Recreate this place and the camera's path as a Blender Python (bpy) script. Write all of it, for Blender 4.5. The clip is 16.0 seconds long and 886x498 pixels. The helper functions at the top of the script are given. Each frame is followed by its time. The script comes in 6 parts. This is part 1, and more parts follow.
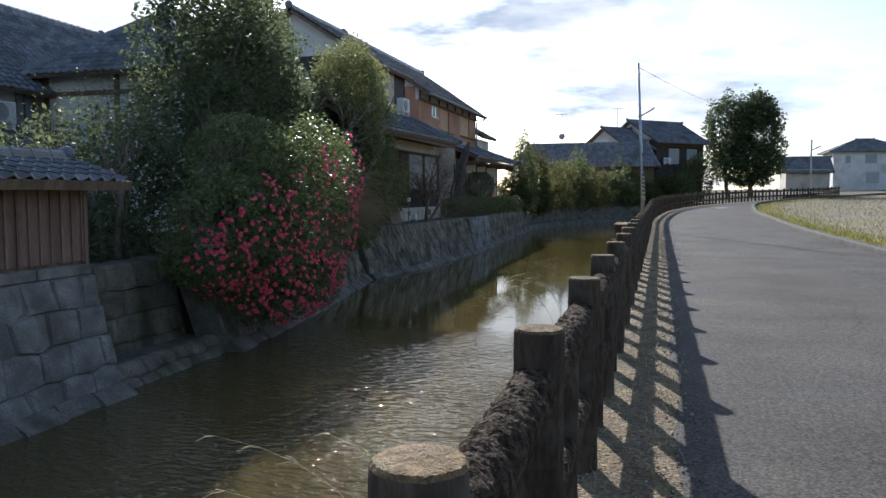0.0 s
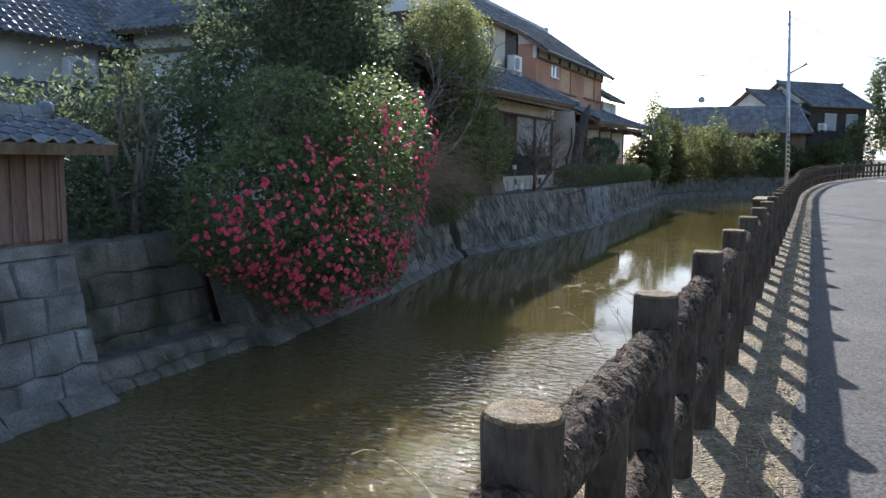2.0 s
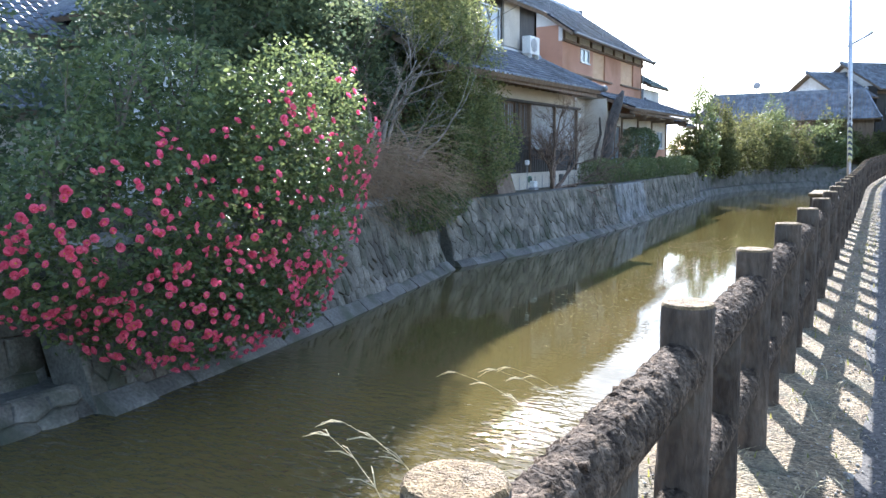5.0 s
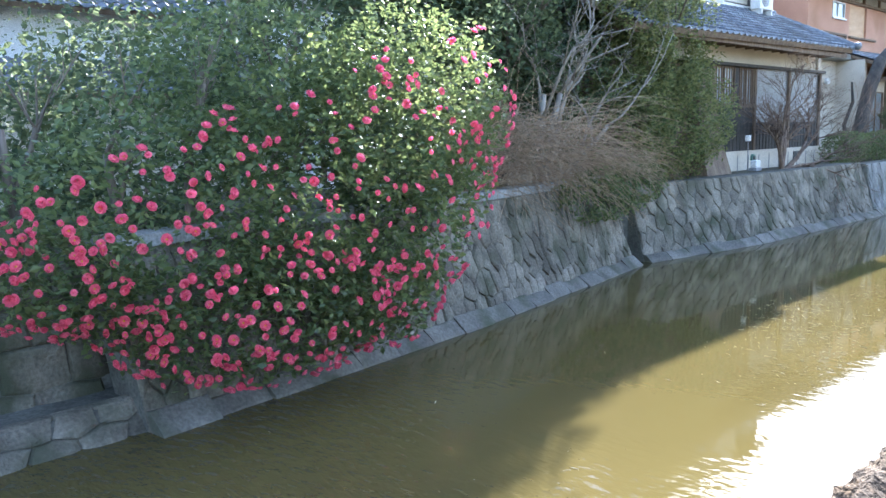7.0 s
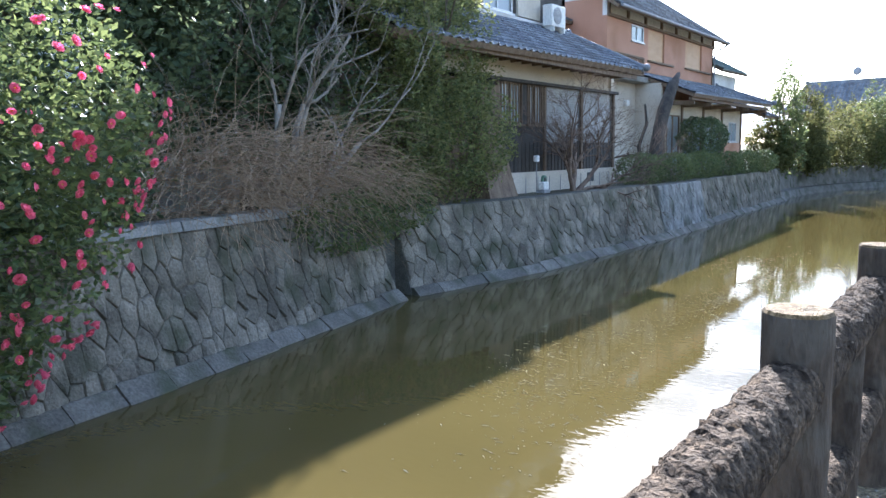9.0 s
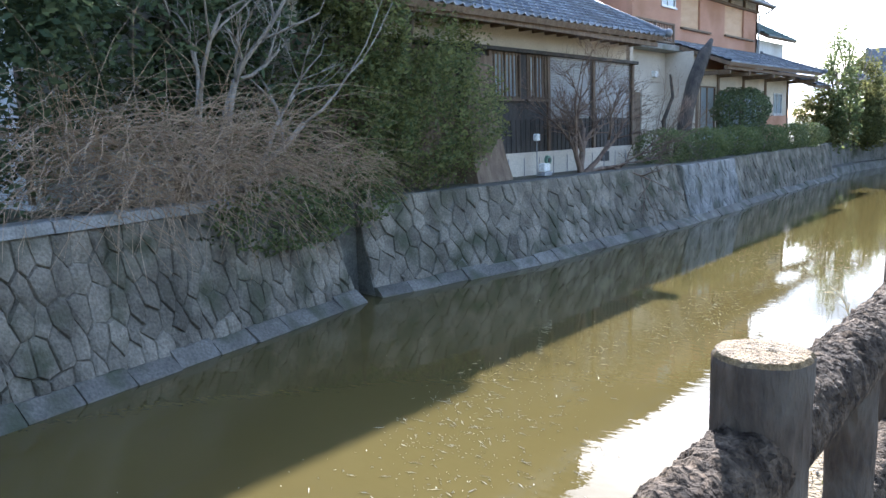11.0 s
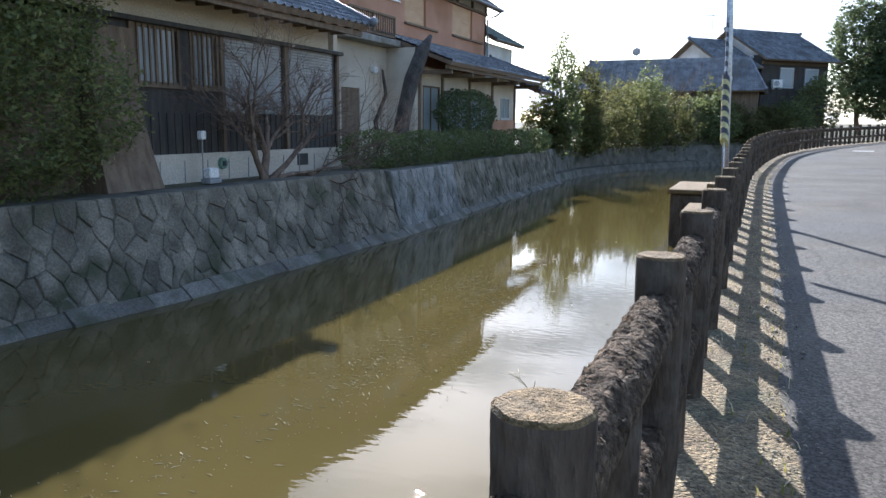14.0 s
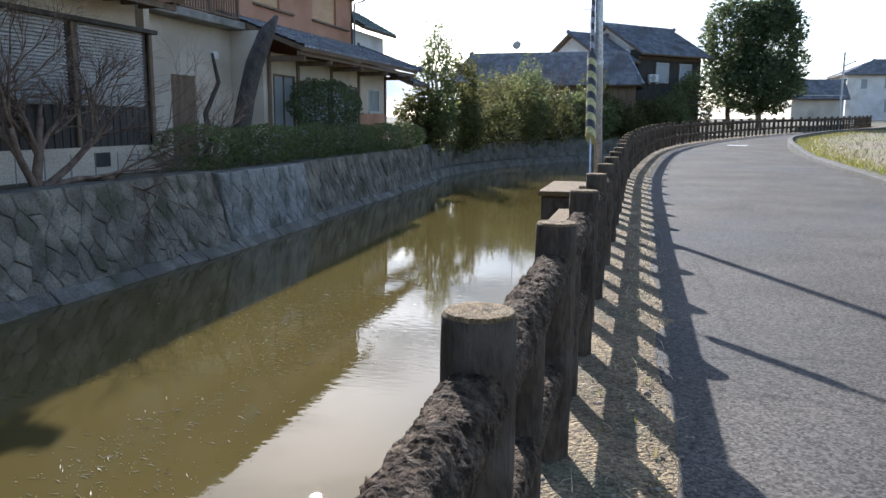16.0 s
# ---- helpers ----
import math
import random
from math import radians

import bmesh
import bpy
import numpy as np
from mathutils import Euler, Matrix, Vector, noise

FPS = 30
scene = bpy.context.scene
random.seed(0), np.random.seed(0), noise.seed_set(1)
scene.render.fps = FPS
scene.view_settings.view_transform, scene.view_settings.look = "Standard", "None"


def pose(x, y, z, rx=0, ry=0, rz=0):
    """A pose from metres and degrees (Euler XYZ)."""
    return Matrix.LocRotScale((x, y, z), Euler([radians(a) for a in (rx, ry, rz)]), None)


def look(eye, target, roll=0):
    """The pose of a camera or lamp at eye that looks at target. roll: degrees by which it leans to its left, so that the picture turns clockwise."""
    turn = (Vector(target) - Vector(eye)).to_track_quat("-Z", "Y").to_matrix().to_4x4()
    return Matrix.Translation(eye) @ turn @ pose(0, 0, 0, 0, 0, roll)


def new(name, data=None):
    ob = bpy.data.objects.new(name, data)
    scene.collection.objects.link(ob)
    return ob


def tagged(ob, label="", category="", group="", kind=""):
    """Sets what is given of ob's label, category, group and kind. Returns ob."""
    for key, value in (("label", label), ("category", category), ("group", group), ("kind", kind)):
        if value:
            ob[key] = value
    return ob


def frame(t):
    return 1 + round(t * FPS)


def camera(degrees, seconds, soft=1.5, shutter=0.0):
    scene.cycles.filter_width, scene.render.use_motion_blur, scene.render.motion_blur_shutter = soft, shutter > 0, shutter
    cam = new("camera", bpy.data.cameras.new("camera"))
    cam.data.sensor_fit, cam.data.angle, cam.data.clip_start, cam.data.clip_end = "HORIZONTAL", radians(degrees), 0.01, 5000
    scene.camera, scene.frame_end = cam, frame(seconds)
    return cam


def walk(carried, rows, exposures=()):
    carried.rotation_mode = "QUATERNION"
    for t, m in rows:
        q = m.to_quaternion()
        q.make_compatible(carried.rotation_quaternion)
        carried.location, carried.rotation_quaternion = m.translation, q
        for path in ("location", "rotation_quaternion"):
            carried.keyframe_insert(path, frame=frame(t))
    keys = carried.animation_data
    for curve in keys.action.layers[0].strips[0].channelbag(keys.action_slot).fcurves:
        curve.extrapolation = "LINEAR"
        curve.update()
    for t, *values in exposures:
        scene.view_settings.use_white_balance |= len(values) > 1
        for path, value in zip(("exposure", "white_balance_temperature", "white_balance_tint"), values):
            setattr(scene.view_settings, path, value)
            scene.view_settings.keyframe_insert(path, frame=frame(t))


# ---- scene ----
cam = camera(60.4, 16.0)

PATH = [
    (0, (0.37, -2.41, 1.427), (-0.176, -0.491, 1.283), -0.2),
    (0.5, (0.382, -1.747, 1.453), (-0.265, 0.136, 1.261), -0.2),
    (1, (0.413, -1.128, 1.488), (-0.397, 0.687, 1.268), -0.0),
    (1.5, (0.419, -0.485, 1.475), (-0.442, 1.305, 1.239), 0.7),
    (2, (0.489, 0.129, 1.49), (-0.373, 1.918, 1.254), 0.6),
    (2.5, (0.457, 0.787, 1.473), (-0.38, 2.589, 1.245), 0.9),
    (3, (0.543, 1.367, 1.46), (-0.315, 3.159, 1.234), 0.3),
    (3.5, (0.535, 1.948, 1.44), (-0.379, 3.712, 1.209), -0.1),
    (3.7, (0.527, 2.135, 1.46), (-0.386, 3.899, 1.229), 0.5),
    (5.8, (0.472, 4.504, 1.462), (-0.635, 6.15, 1.206), -2.2),
    (6, (0.445, 4.71, 1.495), (-0.72, 6.316, 1.24), -2.3),
    (6.5, (0.418, 5.28, 1.47), (-0.977, 6.687, 1.203), -2.7),
    (7, (0.369, 5.876, 1.428), (-1.093, 7.211, 1.142), -1.7),
    (7.5, (0.375, 6.556, 1.426), (-1.033, 7.95, 1.15), -0.9),
    (8, (0.351, 7.184, 1.415), (-1.009, 8.626, 1.146), -0.5),
    (8.5, (0.37, 7.841, 1.42), (-0.91, 9.355, 1.157), -0.8),
    (9, (0.388, 8.502, 1.391), (-0.789, 10.099, 1.141), -0.9),
    (9.2, (0.36, 8.819, 1.365), (-0.776, 10.446, 1.118), -1.2),
    (11.3, (0.415, 10.961, 1.388), (-0.872, 12.46, 1.083), -1.9),
    (11.5, (0.397, 11.158, 1.381), (-0.851, 12.69, 1.074), -1.8),
    (12, (0.405, 11.622, 1.404), (-0.694, 13.264, 1.098), -1.3),
    (12.5, (0.376, 12.135, 1.419), (-0.621, 13.842, 1.116), -0.5),
    (13, (0.333, 12.715, 1.451), (-0.517, 14.499, 1.146), -0.1),
    (13.5, (0.308, 13.282, 1.455), (-0.501, 15.087, 1.153), 0.0),
    (14, (0.287, 13.901, 1.422), (-0.469, 15.725, 1.101), 0.4),
    (14.5, (0.323, 14.544, 1.422), (-0.382, 16.386, 1.092), 0.7),
    (15, (0.301, 15.196, 1.421), (-0.314, 17.072, 1.1), 0.5),
    (15.5, (0.319, 15.841, 1.402), (-0.202, 17.746, 1.082), 0.2),
    (16, (0.317, 16.453, 1.395), (-0.173, 18.364, 1.063), 0.4),
]
EXPOSURES = [(0, 0.6, 5950, 12), (1.5, 1.2, 5850, 12), (2.5, 1.15, 5800, 12), (3.0, 1.5, 5750, 12), (3.5, 1.9, 5700, 13), (6, 2.6, 5600, 12), (7, 3.0, 5600, 12), (8, 2.65, 5600, 13), (9, 2.3, 5600, 13), (11.5, 2.4, 5650, 13), (12.5, 2.0, 5700, 12), (14, 1.48, 5750, 12), (14.5, 1.55, 5750, 12), (15.5, 1.15, 5850, 12), (16, 1.25, 5900, 13)]
walk(cam, [(t, look(eye, target, roll)) for t, eye, target, roll in PATH], EXPOSURES)

# ---- world, sun, exposure ----
SUN_AZ, SUN_EL = 24.4, 27.6
sun_dir = Vector((-math.sin(radians(SUN_AZ)) * math.cos(radians(SUN_EL)), math.cos(radians(SUN_AZ)) * math.cos(radians(SUN_EL)), math.sin(radians(SUN_EL))))
sun = new("sun", bpy.data.lights.new("sun", "SUN"))
sun.data.energy, sun.data.angle, sun.data.color = 4.6, radians(0.6), (1.0, 0.95, 0.88)
sun.matrix_world = look((0, 0, 30), Vector((0, 0, 30)) - sun_dir)

world = bpy.data.worlds.new("sky")
scene.world = world
world.use_nodes = True
wn, wl = world.node_tree.nodes, world.node_tree.links
wn.clear()
w_out, w_bg, w_sky = wn.new("ShaderNodeOutputWorld"), wn.new("ShaderNodeBackground"), wn.new("ShaderNodeTexSky")
w_sky.sky_type, w_sky.sun_disc = "NISHITA", False
w_sky.sun_elevation, w_sky.sun_rotation = radians(SUN_EL), radians(-SUN_AZ)
w_sky.dust_density, w_sky.air_density = 0.7, 1.0
w_co, w_map = wn.new("ShaderNodeTexCoord"), wn.new("ShaderNodeMapping")
w_map.inputs["Scale"].default_value = (1.0, 1.0, 4.0)
w_noise = wn.new("ShaderNodeTexNoise")
w_noise.inputs["Scale"].default_value, w_noise.inputs["Detail"].default_value, w_noise.inputs["Roughness"].default_value = 3.1, 9.0, 0.6
w_ramp = wn.new("ShaderNodeValToRGB")
w_ramp.color_ramp.elements[0].position, w_ramp.color_ramp.elements[1].position = 0.42, 0.6
w_mix = wn.new("ShaderNodeMix")
w_mix.data_type = "RGBA"
w_tone = wn.new("ShaderNodeValToRGB")
w_tone.color_ramp.elements[0].position, w_tone.color_ramp.elements[1].position = 0.45, 0.66
w_tone.color_ramp.elements[0].color, w_tone.color_ramp.elements[1].color = (3.0, 3.45, 4.1, 1), (6.0, 6.05, 6.05, 1)
w_fine = wn.new("ShaderNodeTexNoise")
w_fine.inputs["Scale"].default_value, w_fine.inputs["Detail"].default_value = 6.5, 8.0
wl.new(w_map.outputs[0], w_fine.inputs["Vector"])
wl.new(w_fine.outputs["Fac"], w_tone.inputs[0])
# clouds are brightest towards the sun and fall off away from it
w_dot, w_glow, w_cloud = wn.new("ShaderNodeVectorMath"), wn.new("ShaderNodeMapRange"), wn.new("ShaderNodeMix")
w_dot.operation = "DOT_PRODUCT"
w_dot.inputs[1].default_value = sun_dir
w_glow.interpolation_type = "SMOOTHSTEP"
w_glow.inputs[1].default_value, w_glow.inputs[2].default_value, w_glow.inputs[3].default_value, w_glow.inputs[4].default_value = -0.3, 0.85, 0.36, 1.0
w_cloud.data_type, w_cloud.blend_type = "RGBA", "MULTIPLY"
w_cloud.inputs[0].default_value = 1.0
wl.new(w_co.outputs["Generated"], w_dot.inputs[0])
wl.new(w_dot.outputs["Value"], w_glow.inputs[0])
wl.new(w_tone.outputs[0], w_cloud.inputs[6])
wl.new(w_glow.outputs[0], w_cloud.inputs[7])
wl.new(w_cloud.outputs[2], w_mix.inputs[7])
wl.new(w_co.outputs["Generated"], w_map.inputs[0])
wl.new(w_map.outputs[0], w_noise.inputs["Vector"])
wl.new(w_noise.outputs["Fac"], w_ramp.inputs[0])
# cloud banks lie low; overhead the sky clears to thin veils
w_xyz, w_low, w_cover = wn.new("ShaderNodeSeparateXYZ"), wn.new("ShaderNodeMapRange"), wn.new("ShaderNodeMath")
w_low.interpolation_type = "SMOOTHSTEP"
w_low.inputs[1].default_value, w_low.inputs[2].default_value, w_low.inputs[3].default_value, w_low.inputs[4].default_value = 0.26, 0.52, 1.0, 0.22
w_cover.operation = "MULTIPLY"
wl.new(w_co.outputs["Generated"], w_xyz.inputs[0])
wl.new(w_xyz.outputs["Z"], w_low.inputs[0])
wl.new(w_ramp.outputs[0], w_cover.inputs[0])
wl.new(w_low.outputs[0], w_cover.inputs[1])
wl.new(w_cover.outputs[0], w_mix.inputs[0])
wl.new(w_sky.outputs[0], w_mix.inputs[6])
wl.new(w_mix.outputs[2], w_bg.inputs[0])
w_bg.inputs[1].default_value = 0.12
wl.new(w_bg.outputs[0], w_out.inputs[0])


# ---- materials ----
def mat(name, c1, c2, scale=3.0, rough=0.8, bump=0.3, fine=45.0, metal=0.0, stretch=(1, 1, 1), dist=0.01, piece=0.0, stain=None, stain_scale=0.7, island=0.0, coat=0.0):
    """Two tones by a large noise, grain by a fine one, relief, an optional stain, and a tone of its own for each piece."""
    m = bpy.data.materials.new(name)
    m.use_nodes = True
    n, l = m.node_tree.nodes, m.node_tree.links
    b = n["Principled BSDF"]
    co, mp = n.new("ShaderNodeTexCoord"), n.new("ShaderNodeMapping")
    mp.inputs["Scale"].default_value = stretch
    l.new(co.outputs["Object"], mp.inputs[0])
    a, f = n.new("ShaderNodeTexNoise"), n.new("ShaderNodeTexNoise")
    a.inputs["Scale"].default_value, a.inputs["Detail"].default_value = scale, 5
    f.inputs["Scale"].default_value, f.inputs["Detail"].default_value = fine, 4
    l.new(mp.outputs[0], a.inputs["Vector"])
    l.new(mp.outputs[0], f.inputs["Vector"])
    ra = n.new("ShaderNodeValToRGB")
    ra.color_ramp.elements[0].position, ra.color_ramp.elements[1].position = 0.35, 0.65
    ra.color_ramp.elements[0].color, ra.color_ramp.elements[1].color = (*c1, 1), (*c2, 1)
    l.new(a.outputs["Fac"], ra.inputs[0])
    hs = n.new("ShaderNodeHueSaturation")
    mr = n.new("ShaderNodeMapRange")
    mr.inputs[1].default_value, mr.inputs[2].default_value, mr.inputs[3].default_value, mr.inputs[4].default_value = 0.3, 0.7, 0.72, 1.28
    l.new(f.outputs["Fac"], mr.inputs[0])
    value = mr.outputs[0]
    if piece or island:
        src = n.new("ShaderNodeObjectInfo").outputs["Random"] if piece else n.new("ShaderNodeNewGeometry").outputs["Random Per Island"]
        pr, mu = n.new("ShaderNodeMapRange"), n.new("ShaderNodeMath")
        amount = piece or island
        pr.inputs[3].default_value, pr.inputs[4].default_value = 1 - amount, 1 + amount
        l.new(src, pr.inputs[0])
        mu.operation = "MULTIPLY"
        l.new(value, mu.inputs[0])
        l.new(pr.outputs[0], mu.inputs[1])
        value = mu.outputs[0]
    l.new(value, hs.inputs["Value"])
    l.new(ra.outputs[0], hs.inputs["Color"])
    colour = hs.outputs[0]
    if stain:
        s, rs, mx = n.new("ShaderNodeTexNoise"), n.new("ShaderNodeValToRGB"), n.new("ShaderNodeMix")
        s.inputs["Scale"].default_value, s.inputs["Detail"].default_value = stain_scale, 7
        rs.color_ramp.elements[0].position, rs.color_ramp.elements[1].position = 0.5, 0.68
        mx.data_type = "RGBA"
        mx.inputs[7].default_value = (*stain, 1)
        l.new(co.outputs["Object"], s.inputs["Vector"])
        l.new(s.outputs["Fac"], rs.inputs[0])
        l.new(rs.outputs[0], mx.inputs[0])
        l.new(colour, mx.inputs[6])
        colour = mx.outputs[2]
    l.new(colour, b.inputs["Base Color"])
    bu = n.new("ShaderNodeBump")
    bu.inputs["Strength"].default_value, bu.inputs["Distance"].default_value = bump, dist
    l.new(f.outputs["Fac"], bu.inputs["Height"])
    l.new(bu.outputs[0], b.inputs["Normal"])
    b.inputs["Roughness"].default_value, b.inputs["Metallic"].default_value = rough, metal
    b.inputs["Coat Weight"].default_value = coat
    return m


def leaf_mat(name, dark, light, rough=0.38, glow=0.45, shine=0.25):
    """Leaves: a tone for each leaf, a waxy face, and light that comes through from behind."""
    m = bpy.data.materials.new(name)
    m.use_nodes = True
    n, l = m.node_tree.nodes, m.node_tree.links
    b, out = n["Principled BSDF"], n["Material Output"]
    geo, ra = n.new("ShaderNodeNewGeometry"), n.new("ShaderNodeValToRGB")
    ra.color_ramp.elements[0].color, ra.color_ramp.elements[1].color = (*dark, 1), (*light, 1)
    l.new(geo.outputs["Random Per Island"], ra.inputs[0])
    l.new(ra.outputs[0], b.inputs["Base Color"])
    b.inputs["Roughness"].default_value = rough
    b.inputs["Specular IOR Level"].default_value = shine
    tr, mx = n.new("ShaderNodeBsdfTranslucent"), n.new("ShaderNodeMixShader")
    hs = n.new("ShaderNodeHueSaturation")
    hs.inputs["Value"].default_value, hs.inputs["Hue"].default_value = 2.2, 0.47
    l.new(ra.outputs[0], hs.inputs["Color"])
    l.new(hs.outputs[0], tr.inputs[0])
    mx.inputs[0].default_value = glow
    l.new(b.outputs[0], mx.inputs[1])
    l.new(tr.outputs[0], mx.inputs[2])
    l.new(mx.outputs[0], out.inputs[0])
    return m


def asphalt_mat():
    """Worn asphalt: pale and dark stones in a grey binder, patches, and fine cracks."""
    m = mat("asphalt", (0.066, 0.058, 0.048), (0.098, 0.087, 0.073), 0.7, 0.82, 0.9, 60, dist=0.012, stain=(0.07, 0.068, 0.065), stain_scale=0.3)
    n, l = m.node_tree.nodes, m.node_tree.links
    b = n["Principled BSDF"]
    co, vo, mr, mx = n.new("ShaderNodeTexCoord"), n.new("ShaderNodeTexVoronoi"), n.new("ShaderNodeMapRange"), n.new("ShaderNodeMix")
    vo.inputs["Scale"].default_value = 75
    l.new(co.outputs["Object"], vo.inputs["Vector"])
    sep = n.new("ShaderNodeSeparateColor")
    l.new(vo.outputs["Color"], sep.inputs[0])
    mr.inputs[3].default_value, mr.inputs[4].default_value = 0.45, 1.6
    l.new(sep.outputs[0], mr.inputs[0])
    mx.data_type, mx.blend_type = "RGBA", "MULTIPLY"
    mx.inputs[0].default_value = 1.0
    l.new(b.inputs["Base Color"].links[0].from_socket, mx.inputs[6])
    l.new(mr.outputs[0], mx.inputs[7])
    cr, ra, mc, wob, add = n.new("ShaderNodeTexVoronoi"), n.new("ShaderNodeValToRGB"), n.new("ShaderNodeMix"), n.new("ShaderNodeTexNoise"), n.new("ShaderNodeMix")
    cr.feature = "DISTANCE_TO_EDGE"
    cr.inputs["Scale"].default_value = 0.42
    wob.inputs["Scale"].default_value, wob.inputs["Detail"].default_value = 2.5, 6
    add.data_type = "VECTOR"
    add.inputs[0].default_value = 0.25
    l.new(co.outputs["Object"], wob.inputs["Vector"])
    l.new(co.outputs["Object"], add.inputs[4])
    l.new(wob.outputs["Color"], add.inputs[5])
    l.new(add.outputs[1], cr.inputs["Vector"])
    l.new(cr.outputs["Distance"], ra.inputs[0])
    ra.color_ramp.elements[0].position, ra.color_ramp.elements[1].position = 0.0, 0.006
    ra.color_ramp.elements[0].color = (0.72, 0.72, 0.72, 1)
    mc.data_type, mc.blend_type = "RGBA", "MULTIPLY"
    mc.inputs[0].default_value = 1.0
    l.new(mx.outputs[2], mc.inputs[6])
    l.new(ra.outputs[0], mc.inputs[7])
    l.new(mc.outputs[2], b.inputs["Base Color"])
    bu = n.new("ShaderNodeBump")
    bu.inputs["Strength"].default_value, bu.inputs["Distance"].default_value = 0.9, 0.006
    l.new(sep.outputs[1], bu.inputs["Height"])
    l.new(bu.outputs[0], b.inputs["Normal"])
    return m


def grit(m, scale, low, high, depth):
    """Loose grains: each cell of a fine pattern gets its own tone and height."""
    n, l = m.node_tree.nodes, m.node_tree.links
    b = n["Principled BSDF"]
    co, vo, sep, mr, mx, bu = (n.new("ShaderNode" + k) for k in ("TexCoord", "TexVoronoi", "SeparateColor", "MapRange", "Mix", "Bump"))
    vo.inputs["Scale"].default_value = scale
    l.new(co.outputs["Object"], vo.inputs["Vector"])
    l.new(vo.outputs["Color"], sep.inputs[0])
    mr.inputs[3].default_value, mr.inputs[4].default_value = low, high
    l.new(sep.outputs[0], mr.inputs[0])
    mx.data_type, mx.blend_type = "RGBA", "MULTIPLY"
    mx.inputs[0].default_value = 1.0
    l.new(b.inputs["Base Color"].links[0].from_socket, mx.inputs[6])
    l.new(mr.outputs[0], mx.inputs[7])
    l.new(mx.outputs[2], b.inputs["Base Color"])
    bu.inputs["Strength"].default_value, bu.inputs["Distance"].default_value = 1.0, depth
    bu.invert = True
    l.new(vo.outputs["Distance"], bu.inputs["Height"])
    l.new(b.inputs["Normal"].links[0].from_socket, bu.inputs["Normal"])
    l.new(bu.outputs[0], b.inputs["Normal"])


M_ASPHALT = asphalt_mat()
M_KERB = mat("dark_kerb_concrete", (0.055, 0.051, 0.043), (0.095, 0.088, 0.077), 2, 0.9, 0.6, 35, stain=(0.06, 0.06, 0.045))
# floating bits, coloured pale so they also read as sun glints
M_FOAM_GLINT = mat("floating_straw_glint", (0.55, 0.5, 0.38), (0.7, 0.66, 0.55), 8, 0.6, 0.2, 40, island=0.25)
M_DIRT = mat("dirt", (0.15, 0.104, 0.054), (0.27, 0.202, 0.112), 2.5, 0.95, 1.0, 42, dist=0.025, stain=(0.13, 0.115, 0.065), stain_scale=2.4)
M_GARDEN = mat("garden_soil", (0.06, 0.055, 0.03), (0.12, 0.1, 0.06), 1.2, 0.95, 0.9, 20, dist=0.03, stain=(0.05, 0.07, 0.02))
M_FIELD = mat("field_soil", (0.13, 0.1, 0.06), (0.24, 0.19, 0.11), 0.9, 0.95, 1.0, 9, dist=0.08, stain=(0.16, 0.17, 0.04), stain_scale=0.4)
M_POST = mat("fence_concrete", (0.06, 0.045, 0.033), (0.12, 0.09, 0.064), 9, 0.9, 1.0, 55, stretch=(1, 1, 0.3), dist=0.022, piece=0.18, stain=(0.13, 0.11, 0.085), stain_scale=5)
M_BARK = mat("rail_bark", (0.04, 0.027, 0.017), (0.145, 0.105, 0.07), 16, 0.92, 1.0, 110, dist=0.02, piece=0.15)
M_ENDGRAIN = mat("post_top", (0.15, 0.098, 0.046), (0.3, 0.205, 0.1), 38, 0.8, 1.0, 150, dist=0.012, piece=0.15, stain=(0.2, 0.15, 0.09), stain_scale=12)
M_STONE = mat("wall_stone", (0.125, 0.11, 0.084), (0.25, 0.222, 0.172), 2.2, 0.85, 0.9, 30, dist=0.02, piece=0.2, stain=(0.075, 0.078, 0.048), stain_scale=1.6)
M_STONE_FAR = mat("wall_stone_joined", (0.125, 0.11, 0.084), (0.25, 0.222, 0.172), 2.2, 0.85, 0.9, 30, dist=0.02, island=0.2, stain=(0.075, 0.078, 0.048), stain_scale=1.6)
M_GRANITE = mat("granite", (0.15, 0.145, 0.13), (0.28, 0.27, 0.245), 3, 0.8, 0.8, 50, dist=0.015, piece=0.22, stain=(0.13, 0.12, 0.1), stain_scale=2.2)
M_JOINT = mat("wall_joint", (0.1, 0.096, 0.08), (0.175, 0.168, 0.14), 3, 0.95, 0.6, 30)
M_CONCRETE = mat("concrete", (0.24, 0.235, 0.215), (0.36, 0.35, 0.32), 1.5, 0.85, 0.6, 35, stain=(0.13, 0.125, 0.09), stain_scale=1.1)
M_FOOTING = mat("footing_concrete", (0.13, 0.12, 0.1), (0.21, 0.195, 0.165), 1.8, 0.85, 0.8, 28, dist=0.02, piece=0.2, stain=(0.08, 0.085, 0.055), stain_scale=2.0)
M_PALESTONE = mat("pale_wall_stone", (0.17, 0.168, 0.15), (0.3, 0.29, 0.265), 2.2, 0.85, 0.9, 30, dist=0.02, piece=0.22, stain=(0.1, 0.1, 0.075), stain_scale=1.5)
M_TILE = mat("roof_tile", (0.12, 0.13, 0.15), (0.2, 0.215, 0.235), 2.0, 0.2, 0.2, 25, island=0.22, stain=(0.1, 0.1, 0.1), stain_scale=0.8)
M_PLASTER = mat("white_plaster", (0.66, 0.65, 0.62), (0.76, 0.75, 0.72), 0.9, 0.85, 0.3, 40, stain=(0.5, 0.48, 0.44), stain_scale=0.5)
M_CREAM = mat("cream_plaster", (0.5, 0.44, 0.35), (0.6, 0.54, 0.44), 0.9, 0.85, 0.3, 40, stain=(0.42, 0.36, 0.28), stain_scale=0.5)
